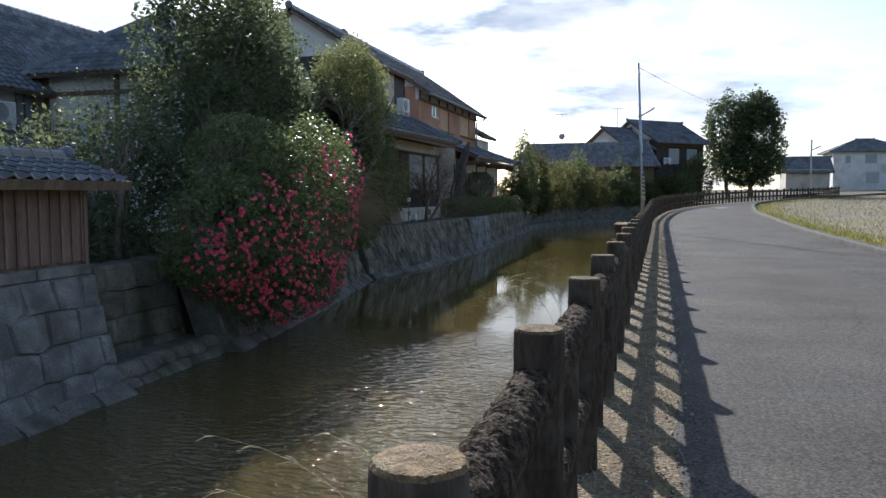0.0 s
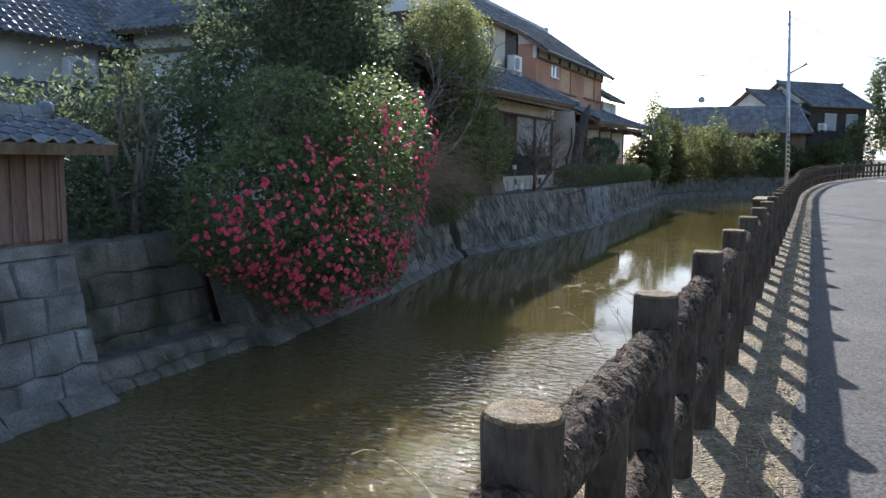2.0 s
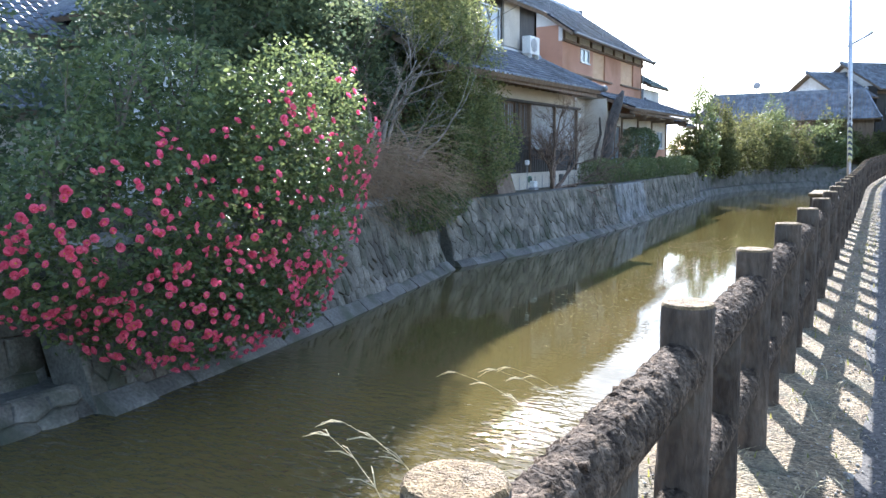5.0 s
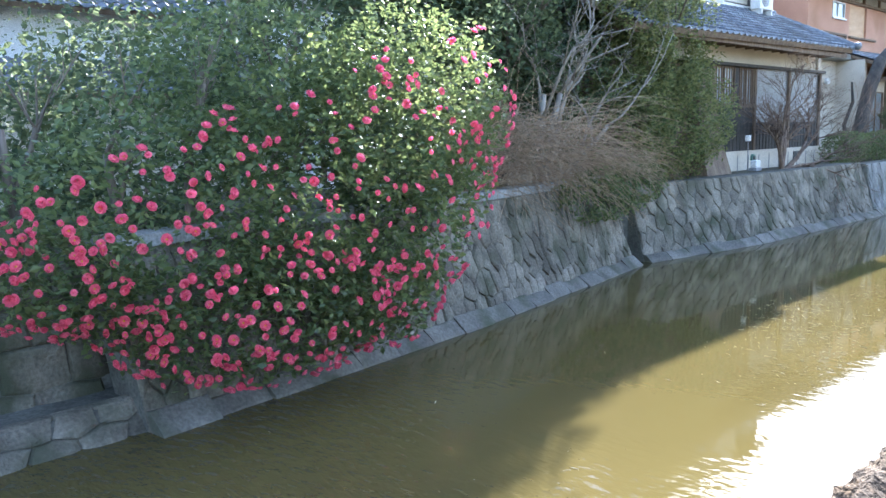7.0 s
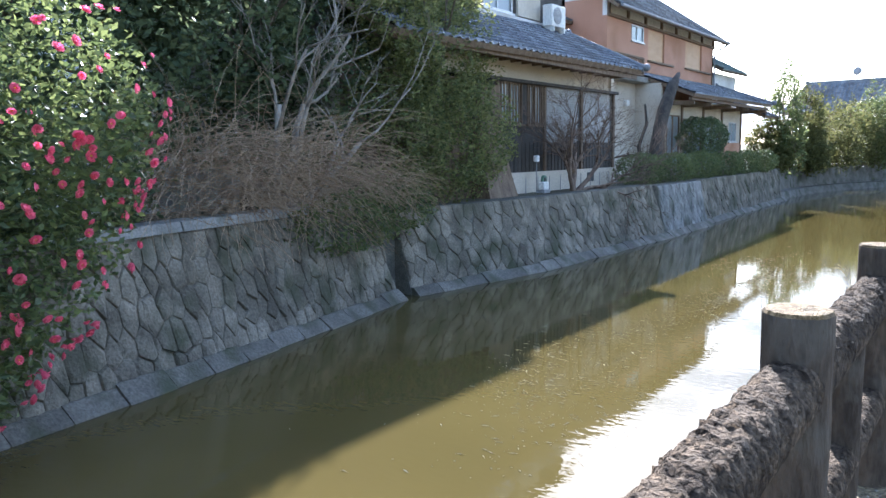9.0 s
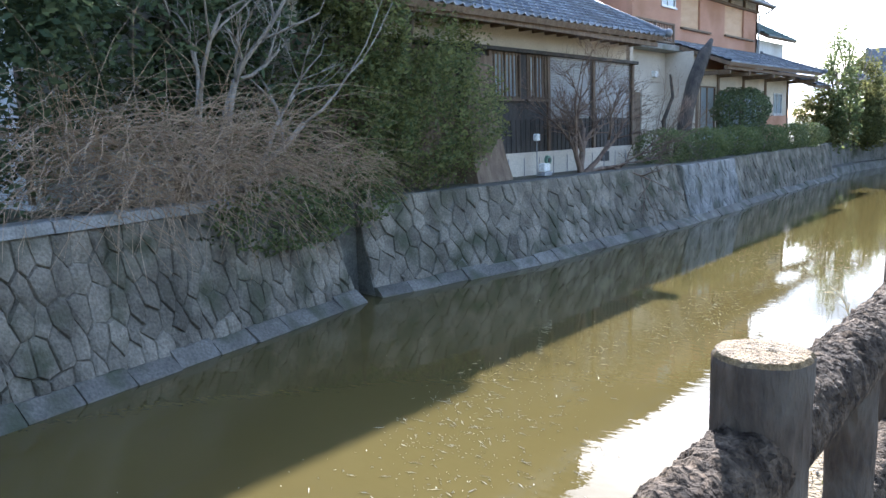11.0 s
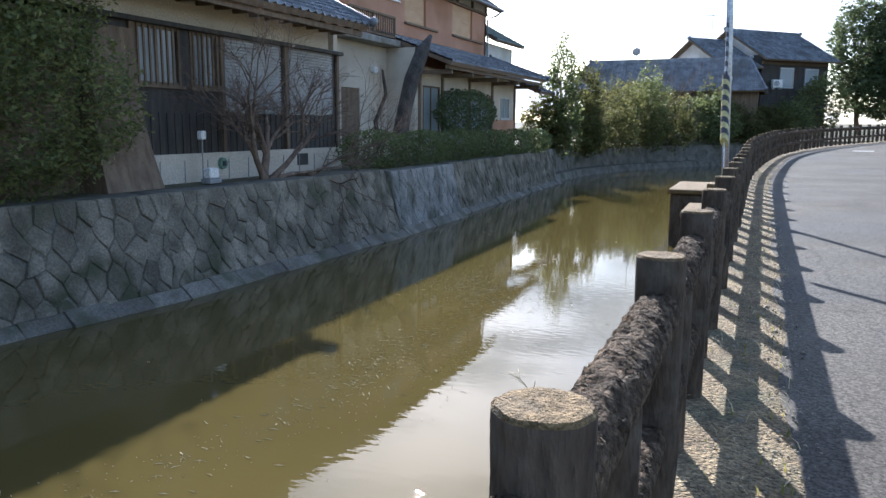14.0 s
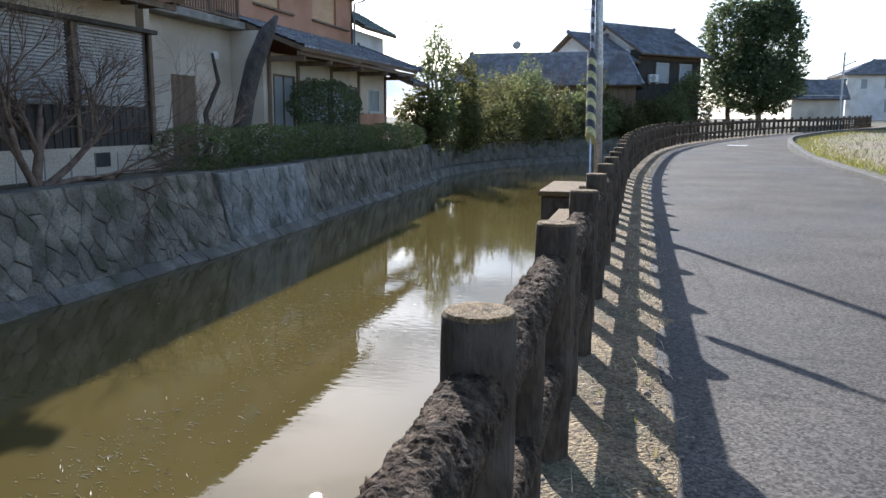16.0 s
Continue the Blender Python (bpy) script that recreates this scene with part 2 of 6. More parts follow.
M_OCHRE = mat("ochre_plaster", (0.43, 0.225, 0.14), (0.51, 0.285, 0.185), 0.7, 0.9, 0.4, 35, stain=(0.34, 0.17, 0.09), stain_scale=0.5)
M_SHUTTER = mat("shutter_panel", (0.5, 0.3, 0.15), (0.57, 0.36, 0.2), 1.5, 0.6, 0.3, 40, stretch=(1, 1, 4))
M_DARKWOOD = mat("charred_board", (0.03, 0.027, 0.024), (0.065, 0.057, 0.048), 3, 0.75, 0.6, 40, stretch=(3, 3, 0.4))
M_WOOD = mat("weathered_wood", (0.12, 0.08, 0.05), (0.2, 0.145, 0.095), 3, 0.8, 0.6, 35, stretch=(3, 3, 0.3))
M_BOARD = mat("reddish_board", (0.16, 0.095, 0.07), (0.26, 0.165, 0.125), 2.4, 0.8, 0.5, 35, stretch=(3, 3, 0.25), piece=0.15)
M_STEEL = mat("galvanised_steel", (0.42, 0.43, 0.44), (0.55, 0.56, 0.57), 3, 0.45, 0.2, 30, metal=0.7)
M_YELLOW = mat("yellow_plastic", (0.4, 0.34, 0.12), (0.48, 0.41, 0.16), 4, 0.5, 0.1, 30)
M_BLACK = mat("black_plastic", (0.02, 0.02, 0.02), (0.035, 0.035, 0.035), 4, 0.5, 0.1, 30)
M_ACWHITE = mat("white_enamel", (0.68, 0.67, 0.63), (0.76, 0.75, 0.71), 3, 0.5, 0.1, 30)
M_GREY = mat("grey_plastic", (0.22, 0.22, 0.22), (0.3, 0.3, 0.3), 4, 0.6, 0.2, 30)
M_TRUNK = mat("tree_bark", (0.09, 0.07, 0.05), (0.2, 0.165, 0.125), 5, 0.9, 1.0, 26, stretch=(1, 1, 0.3), dist=0.02)
M_DARKBARK = mat("dark_bark", (0.035, 0.03, 0.025), (0.08, 0.068, 0.055), 5, 0.95, 1.0, 26, stretch=(1, 1, 0.3), dist=0.03)
M_TWIG = mat("dry_twig", (0.11, 0.075, 0.055), (0.23, 0.165, 0.12), 6, 0.9, 0.6, 40)
M_BRUSH = mat("dry_stem", (0.26, 0.175, 0.11), (0.46, 0.34, 0.22), 4, 0.9, 0.3, 40)
M_PALEBARK = mat("pale_bark", (0.17, 0.145, 0.115), (0.32, 0.285, 0.235), 5, 0.9, 0.6, 30, stretch=(1, 1, 0.3))
M_STRAW = mat("dry_grass", (0.42, 0.33, 0.16), (0.58, 0.48, 0.28), 5, 0.8, 0.2, 40, island=0.25)
M_GREEN_GRASS = leaf_mat("green_grass", (0.06, 0.08, 0.015), (0.2, 0.2, 0.045), 0.55, 0.4)
M_CAMELLIA = leaf_mat("camellia_leaf", (0.045, 0.072, 0.027), (0.13, 0.17, 0.062), 0.34, 0.4, 0.35)
M_EVERGREEN = leaf_mat("evergreen_leaf", (0.042, 0.066, 0.038), (0.11, 0.14, 0.066), 0.55, 0.42, 0.1)
M_BRIGHTLEAF = leaf_mat("broad_leaf", (0.06, 0.085, 0.034), (0.18, 0.2, 0.075), 0.5, 0.45)
M_HEDGE = leaf_mat("hedge_leaf", (0.05, 0.075, 0.03), (0.13, 0.16, 0.06), 0.5, 0.4)
M_SHORE = leaf_mat("shore_leaf", (0.04, 0.052, 0.02), (0.12, 0.125, 0.045), 0.65, 0.4, 0.06)
M_PETAL = leaf_mat("pink_petal", (0.5, 0.065, 0.09), (0.7, 0.18, 0.22), 0.55, 0.35)
M_STAMEN = mat("yellow_stamen", (0.65, 0.42, 0.05), (0.75, 0.52, 0.1), 20, 0.7, 0.1)
M_MARKING = mat("faded_paint", (0.45, 0.45, 0.43), (0.58, 0.58, 0.56), 6, 0.8, 0.5, 60)


def glass_mat():
    m = bpy.data.materials.new("window_glass")
    m.use_nodes = True
    b = m.node_tree.nodes["Principled BSDF"]
    b.inputs["Base Color"].default_value = (0.32, 0.36, 0.38, 1)
    b.inputs["Roughness"].default_value = 0.08
    return m


for m in (M_ENDGRAIN, M_POST, M_BARK, M_ASPHALT, M_STONE, M_STONE_FAR, M_PALESTONE, M_FOOTING, M_GRANITE, M_JOINT, M_CONCRETE):
    m.node_tree.nodes["Principled BSDF"].inputs["Specular IOR Level"].default_value = 0.15
grit(M_DIRT, 55, 0.55, 1.4, 0.012)
grit(M_ENDGRAIN, 240, 0.7, 1.3, 0.0025)
grit(M_BARK, 60, 0.6, 1.4, 0.008)
M_PEBBLE = mat("pebble", (0.2, 0.17, 0.13), (0.34, 0.3, 0.24), 9, 0.85, 0.5, 60, island=0.35)
M_GLASS = glass_mat()


def water_mat():
    m = bpy.data.materials.new("canal_water")
    m.use_nodes = True
    n, l = m.node_tree.nodes, m.node_tree.links
    b = n["Principled BSDF"]
    co = n.new("ShaderNodeTexCoord")
    big, ra = n.new("ShaderNodeTexNoise"), n.new("ShaderNodeValToRGB")
    big.inputs["Scale"].default_value, big.inputs["Detail"].default_value = 0.35, 4
    ra.color_ramp.elements[0].color, ra.color_ramp.elements[1].color = (0.07, 0.055, 0.02, 1), (0.11, 0.085, 0.029, 1)
    l.new(co.outputs["Object"], big.inputs["Vector"])
    l.new(big.outputs["Fac"], ra.inputs[0])
    l.new(ra.outputs[0], b.inputs["Base Color"])
    b.inputs["Roughness"].default_value = 0.004
    b.inputs["IOR"].default_value = 1.33
    mp, rip, calm, rc, mu, bu = (n.new("ShaderNode" + k) for k in ("Mapping", "TexNoise", "TexNoise", "ValToRGB", "Math", "Bump"))
    mp.inputs["Rotation"].default_value, mp.inputs["Scale"].default_value = (0, 0, radians(25)), (1.0, 2.2, 1)
    rip.inputs["Scale"].default_value, rip.inputs["Detail"].default_value, rip.inputs["Roughness"].default_value = 5.5, 2.0, 0.45
    calm.inputs["Scale"].default_value, calm.inputs["Detail"].default_value = 0.28, 2
    rc.color_ramp.elements[0].position, rc.color_ramp.elements[1].position = 0.35, 0.7
    rc.color_ramp.elements[0].color = (0.25, 0.25, 0.25, 1)
    l.new(co.outputs["Object"], mp.inputs[0])
    l.new(mp.outputs[0], rip.inputs["Vector"])
    l.new(co.outputs["Object"], calm.inputs["Vector"])
    l.new(calm.outputs["Fac"], rc.inputs[0])
    mu.operation = "MULTIPLY"
    xyz, wind, both = n.new("ShaderNodeSeparateXYZ"), n.new("ShaderNodeMapRange"), n.new("ShaderNodeMath")
    l.new(co.outputs["Object"], xyz.inputs[0])
    l.new(xyz.outputs["Y"], wind.inputs[0])
    wind.inputs[1].default_value, wind.inputs[2].default_value, wind.inputs[3].default_value, wind.inputs[4].default_value = 4.5, 11.5, 5.2, 0.06
    both.operation = "MULTIPLY"
    l.new(rc.outputs[0], both.inputs[0])
    l.new(wind.outputs[0], both.inputs[1])
    l.new(rip.outputs["Fac"], mu.inputs[0])
    l.new(both.outputs[0], mu.inputs[1])
    l.new(mu.outputs[0], bu.inputs["Height"])
    bu.inputs["Strength"].default_value, bu.inputs["Distance"].default_value = 0.6, 0.045
    l.new(bu.outputs[0], b.inputs["Normal"])
    return m


M_WATER = water_mat()

# ---- building helpers ----
rng = random.Random(7)


def thing(name, label, category, group="", at=(0, 0, 0), kind=""):
    """An Empty at the thing's base, which parents its parts."""
    ob = new(name)
    ob.location = at
    ob.empty_display_size = 0.2
    return tagged(ob, label, category, group, kind)


def place(ob, parent):
    ob.parent = parent
    if parent is not None:
        m, p = Matrix.Identity(4), parent
        while p is not None:
            m = p.matrix_parent_inverse @ p.matrix_basis @ m
            p = p.parent
        ob.matrix_parent_inverse = m.inverted()
    return ob


def as_mesh(name, bm, materials, smooth=False):
    me = bpy.data.meshes.new(name)
    bm.normal_update()
    bm.to_mesh(me)
    bm.free()
    for m in materials if isinstance(materials, (list, tuple)) else [materials]:
        me.materials.append(m)
    if smooth:
        me.polygons.foreach_set("use_smooth", [True] * len(me.polygons))
    return me


def part(name, bm, material, parent=None, label="", smooth=False):
    """Links a bmesh, given in world places, as ONE mesh object under its thing."""
    ob = place(new(name, as_mesh(name, bm, material, smooth)), parent)
    if label:
        ob["label"] = label
    return ob


def raw(name, verts, faces, material, parent=None, label="", smooth=False):
    me = bpy.data.meshes.new(name)
    me.from_pydata(verts, [], faces)
    for m in material if isinstance(material, (list, tuple)) else [material]:
        me.materials.append(m)
    if smooth:
        me.polygons.foreach_set("use_smooth", [True] * len(me.polygons))
    ob = place(new(name, me), parent)
    if label:
        ob["label"] = label
    return ob


def box(bm, a, b, bevel=0.0):
    """A box between two corners, with its edges rounded."""
    a, b = Vector(a), Vector(b)
    r = bmesh.ops.create_cube(bm, size=1, matrix=Matrix.Translation((a + b) / 2) @ Matrix.Diagonal((*[abs(v) for v in (b - a)], 1)))
    if bevel:
        edges = list({e for v in r["verts"] for e in v.link_edges})
        bmesh.ops.bevel(bm, geom=edges, offset=bevel, segments=1, affect="EDGES")
    return bm


def boxes(*pairs, bevel=0.0):
    bm = bmesh.new()
    for a, b in pairs:
        box(bm, a, b, bevel)
    return bm


def tube(bm, points, radii, sides=6):
    """A tapered tube along points."""
    rings = []
    for i, p in enumerate(points):
        p = Vector(p)
        d = (Vector(points[min(i + 1, len(points) - 1)]) - Vector(points[max(i - 1, 0)])).normalized()
        u = d.cross(Vector((0.31, 0.87, 0.38))).normalized()
        v = d.cross(u)
        rings.append([bm.verts.new(p + radii[i] * (math.cos(2 * math.pi * k / sides) * u + math.sin(2 * math.pi * k / sides) * v)) for k in range(sides)])
    for r0, r1 in zip(rings, rings[1:]):
        for k in range(sides):
            bm.faces.new((r0[k], r0[(k + 1) % sides], r1[(k + 1) % sides], r1[k]))
    for ring in (rings[0][::-1], rings[-1]):
        bm.faces.new(ring)
    return bm


def fence_x(y):
    return float(np.interp(y, [33, 36, 40, 44, 47, 51, 55, 59, 66, 70, 75, 82, 89, 140], [0, 0.06, 0.28, 0.6, 0.95, 1.75, 2.85, 4.3, 7.3, 9.5, 12.5, 16.2, 19.4, 44]))


def kerb_x(y):
    return float(np.interp(y, [-60, 20, 38, 43, 48, 52, 55, 60, 65.5, 73, 90, 140], [5.2, 5.3, 5.35, 5.45, 5.8, 6.4, 7.05, 8.8, 11.0, 15.4, 24.5, 52]))


def bank_x(y):
    """The water's edge under the far bank."""
    return float(np.interp(y, [-60, 5.7, 8, 10, 13, 15.5, 18.6, 22, 25, 34, 48, 53, 58, 62, 66, 70, 74, 80, 90, 140], [-6.0, -6.2, -6.45, -6.65, -7.0, -7.4, -8.15, -7.65, -7.5, -7.62, -8.3, -8.2, -7.2, -5.6, -3.6, -1.0, 2.0, 6.5, 13.0, 38]))


def rise(y):
    """The road's height: level beside the near fence, then a gentle climb."""
    return 0.0 if y < 26 else 0.0185 * (y - 28) if y > 30 else 0.0185 * (y - 26) ** 2 / 8


WATER_Z = -1.1


# ---- ground, road, water ----
def strip(name, edges, ys, material, parent=None, z=lambda k, y: 0.0, smooth=True):
    """A sheet whose lines across the walk lie at edges[k](y)."""
    verts = [(e(y), y, z(k, y)) for y in ys for k, e in enumerate(edges)]
    n = len(edges)
    faces = [(i * n + k, i * n + k + 1, (i + 1) * n + k + 1, (i + 1) * n + k) for i in range(len(ys) - 1) for k in range(n - 1)]
    return raw(name, verts, faces, material, parent, smooth=smooth)


YS = [-40, -20, -10] + [i * 1.5 for i in range(-4, 62)] + [95, 100, 110, 125, 140]
YG = [-1500, -300, -80] + YS + [200, 400, 900, 2500]


def clampy(f):
    return lambda y: f(max(-60, min(140, y)))


fx, kx, bx = clampy(fence_x), clampy(kerb_x), clampy(bank_x)


def ground_z(k, y):
    far = rise(min(y, 140))
    bed = -2.0 if y < 92 else far - 0.05
    return (far - 0.05 if y > 92 else 0.4, 0.4 if y < 92 else far - 0.05, bed, bed, far - 0.05, far - 0.05, far + 0.12, far + 0.12, far, far)[k]


ground = strip("ground", [lambda y: -2500, lambda y: bx(y) - (1.45 if 5 < y < 8.2 else 0.75), lambda y: bx(y) - (1.35 if 5 < y < 8.2 else 0.6), lambda y: fx(y) - 0.52, lambda y: fx(y) - 0.5, lambda y: kx(y) + 0.15, lambda y: kx(y) + 0.25, lambda y: kx(y) + 30, lambda y: kx(y) + 90, lambda y: 2500],
               YG, M_GARDEN, z=ground_z, smooth=False)
tagged(ground, "dark garden soil and open land", "ground", kind="structure")
field = strip("ground_field", [lambda y: kx(y) + 0.2, lambda y: kx(y) + 1.0, lambda y: kx(y) + 4.0, lambda y: kx(y) + 28], [y for y in YS if y > -30], M_FIELD, z=lambda k, y: rise(y) + (0.09, 0.14, 0.16, 0.16)[k])
tagged(field, "brown tilled field with dry stubble", "field", kind="structure")
road = strip("road", [lambda y: fx(y) + 0.5 + 0.04 * math.sin(y * 2.3), lambda y: 0.5 * fx(y) + 0.5 * kx(y), lambda y: kx(y) + 0.02], [-40 + i * 0.5 for i in range(0, 360)], M_ASPHALT, z=lambda k, y: rise(y) + (0.0, 0.02, 0.0)[k])
tagged(road, "grey worn asphalt lane beside the canal", "road", kind="structure")
verge = strip("verge", [lambda y: fx(y) - 0.5, lambda y: fx(y) - 0.4, lambda y: fx(y) + 0.1, lambda y: fx(y) + 0.65], [-40 + i * 0.5 for i in range(0, 360)], M_DIRT,
              z=lambda k, y: rise(y) + (-0.05, -0.005, 0.012, -0.008)[k] + 0.012 * noise.noise((y * 1.7, k, 0)))
tagged(verge, "strip of bare earth and moss under the fence", "verge", kind="structure")
water = strip("water", [lambda y: bx(y) - 0.55, lambda y: fx(y) - 0.3], [y for y in YS if y <= 95], M_WATER, z=lambda k, y: WATER_Z)
tagged(water, "murky olive canal water with small ripples", "water", kind="structure")
bank_wall = strip("bank_wall", [lambda y: fx(y) - 0.18, lambda y: fx(y) - 0.42, lambda y: fx(y) - 0.5], [y for y in YS if y <= 95], M_CONCRETE, z=lambda k, y: (-1.8, -0.06, -0.055)[k] + rise(y) * (k > 0), smooth=False)
tagged(bank_wall, "grey concrete revetment below the fence", "bank wall", kind="structure")

# loose stones on the bare earth
pv, pf = [], []
peb = random.Random(5)
for i in range(5200):
    y = -3 + 30 * peb.random() ** 1.25
    x, r = fence_x(y) + peb.uniform(-0.35, 0.62), peb.uniform(0.004, 0.011) * (2.2 if peb.random() < 0.03 else 1)
    k, c, a = len(pv), Vector((x, y, rise(y) + 0.006)), peb.uniform(0, 6.28)
    for q in range(4):
        e = r * peb.uniform(0.7, 1.3)
        pv.append(c + Vector((e * math.cos(a + q * 1.57), e * math.sin(a + q * 1.57), 0)))
    pv += [c + Vector((0, 0, r * 0.8)), c - Vector((0, 0, r))]
    for q in range(4):
        pf += [(k + q, k + (q + 1) % 4, k + 4), (k + (q + 1) % 4, k + q, k + 5)]
tagged(raw("gravel", pv, pf, M_PEBBLE, smooth=True), "loose brown pebbles on the bare earth under the fence", "gravel", kind="stuff")

kerb = thing("kerb", "low concrete kerb between lane and field", "kerb", kind="structure")
kv, kf = [], []
for y in [-40 + i * 1.0 for i in range(0, 150)]:
    h = 0.1 + 0.2 * max(0.0, min(1.0, (y - 42) / 6))
    for dx, dz in ((0, -0.05), (0, h), (0.02, h + 0.02), (0.16, h + 0.02), (0.18, h), (0.18, -0.05)):
        kv.append((kerb_x(y) + dx, y, rise(y) + dz))
for i in range(149):
    for k in range(5):
        kf.append((i * 6 + k, i * 6 + k + 1, i * 6 + k + 7, i * 6 + k + 6))
raw("kerb_stone", kv, kf, M_KERB, kerb)


# ---- the fence of imitation logs ----
def log_mesh(name, radius, z0, z1, rings, sides, rough, top=False):
    bm = bmesh.new()
    rows = []
    for i in range(rings + 1):
        z = z0 + (z1 - z0) * i / rings
        row = []
        for k in range(sides):
            a = 2 * math.pi * k / sides
            g = noise.noise((math.cos(a) * 3.2, math.sin(a) * 3.2, z * 2.1 + radius * 50)) + 0.5 * noise.noise((math.cos(a) * 9, math.sin(a) * 9, z * 7))
            flake = abs(noise.noise((math.cos(a) * 6.5, math.sin(a) * 6.5, z * 3.2 + radius * 90)))
            r = radius * (1 + rough * g + 1.6 * rough * (flake - 0.25))
            row.append(bm.verts.new((r * math.cos(a), r * math.sin(a), z)))
        rows.append(row)
    for r0, r1 in zip(rows, rows[1:]):
        for k in range(sides):
            bm.faces.new((r0[k], r0[(k + 1) % sides], r1[(k + 1) % sides], r1[k])).smooth = True
    if top:
        prev = rows[-1]
        for s, dz in ((0.93, 0.009), (0.7, 0.011), (0.4, 0.009), (0.15, 0.011)):
            cur = [bm.verts.new((rows[-1][k].co.x * s, rows[-1][k].co.y * s, z1 + dz + 0.002 * noise.noise((k * 1.3, s * 20, 0)))) for k in range(sides)]
            for k in range(sides):
                f = bm.faces.new((prev[k], prev[(k + 1) % sides], cur[(k + 1) % sides], cur[k]))
                f.material_index = 1
            prev = cur
        bm.faces.new(prev).material_index = 1
    return as_mesh(name, bm, [M_POST, M_ENDGRAIN])


def rail_mesh(name, length, radius, seed):
    """A lying log with deep bark on its upper side."""
    bm = bmesh.new()
    n, sides, rows = 120, 26, []
    for i in range(n + 1):
        y = length * i / n
        row = []
        for k in range(sides):
            a = 2 * math.pi * k / sides
            up = max(0.0, math.sin(a) + 0.35)
            g = noise.noise((math.cos(a) * 2 + seed, math.sin(a) * 2, y * 9)) * 0.4 + noise.noise((math.cos(a) * 6, math.sin(a) * 6 + seed, y * 55)) * 0.7
            g2 = abs(noise.noise((math.cos(a) * 9 + seed, math.sin(a) * 9, y * 80)))
            r = radius * (1 + 0.05 * g + (0.2 * g + 0.22 * g2) * min(1.0, up))
            row.append(bm.verts.new((r * 0.92 * math.cos(a), y, r * math.sin(a))))
        rows.append(row)
    for r0, r1 in zip(rows, rows[1:]):
        for k in range(sides):
            bm.faces.new((r0[k], r1[k], r1[(k + 1) % sides], r0[(k + 1) % sides])).smooth = True
    bm.faces.new(rows[0])
    bm.faces.new(rows[-1][::-1])
    return as_mesh(name, bm, M_BARK)


POST_MESHES = [log_mesh("post", 0.08 + 0.001 * s, -0.12, 1.0 - 0.01, 44, 44, 0.05 + 0.01 * s, True) for s in range(3)]
STRUT_MESH = log_mesh("strut", 0.058, -0.1, 0.76, 30, 28, 0.06)
RAIL_MESHES = [rail_mesh("rail", 1.5, 0.08, s * 7.7) for s in range(3)]
LOW_RAIL_MESHES = [rail_mesh("lower_rail", 1.5, 0.062, s * 5.1 + 40) for s in range(2)]

fence = thing("fence", "dark imitation-log concrete fence with two rails along the canal", "fence")
posts, y = [Vector((0, k, 0)) for k in (-4.26, -2.76, -1.26)], 0.0
while y < 88:
    posts.append(Vector((fence_x(y), y, rise(y))))
    d = Vector((fence_x(y + 0.5) - fence_x(y), 0.5, 0)).normalized()
    y += 1.5 * d.y
for i, p in enumerate(posts):
    ob = place(new("post", POST_MESHES[i % 3]), fence)
    ob.matrix_basis = pose(p.x, p.y, p.z, rng.uniform(-0.5, 0.5), rng.uniform(-0.5, 0.5), (i * 77) % 360)
    if i + 1 < len(posts):
        q = posts[i + 1]
        d = q - p
        turn = Matrix.Rotation(math.atan2(-d.x, d.y), 4, "Z") @ Matrix.Rotation(math.atan2(d.z, math.hypot(d.x, d.y)), 4, "X")
        size = Matrix.Diagonal((1, d.length / 1.5, 1, 1))
        for name, mesh, z in (("rail", RAIL_MESHES[i % 3], 0.80), ("lower_rail", LOW_RAIL_MESHES[i % 2], 0.36)):
            r = place(new(name, mesh), fence)
            r.matrix_basis = Matrix.Translation(p + Vector((0, 0, z))) @ turn @ size
        s = place(new("strut", STRUT_MESH), fence)
        m = (p + q) / 2
        s.matrix_basis = pose(m.x, m.y, m.z, 0, 0, (i * 131) % 360)


# ---- the far bank's stone walls ----
def jit(a, r, seed, amount):
    h = noise.noise((a * 1.37 + seed, r * 2.71 - seed, 0.5)), noise.noise((a * 2.13 - seed, r * 1.19 + seed, 7.5))
    return h[0] * amount, h[1] * amount


class Face:
    """A leaning wall face: s metres along it, h metres up it."""

    def __init__(self, p, q, z0, z1, batter, rake=0.0):
        self.p, self.q, self.z0, self.z1, self.batter = Vector((*p, 0)), Vector((*q, 0)), z0, z1, batter
        self.d = (self.q - self.p).normalized()
        self.n = Vector((self.d.y, -self.d.x, 0))
        self.length, self.height, self.rake = (self.q - self.p).length, z1 - z0, rake

    def at(self, s, h, out=0.0):
        s = s + self.rake * h * (1 - s / self.length)
        return self.p + self.d * s + self.n * (out - self.batter * h) + Vector((0, 0, self.z0 + h))


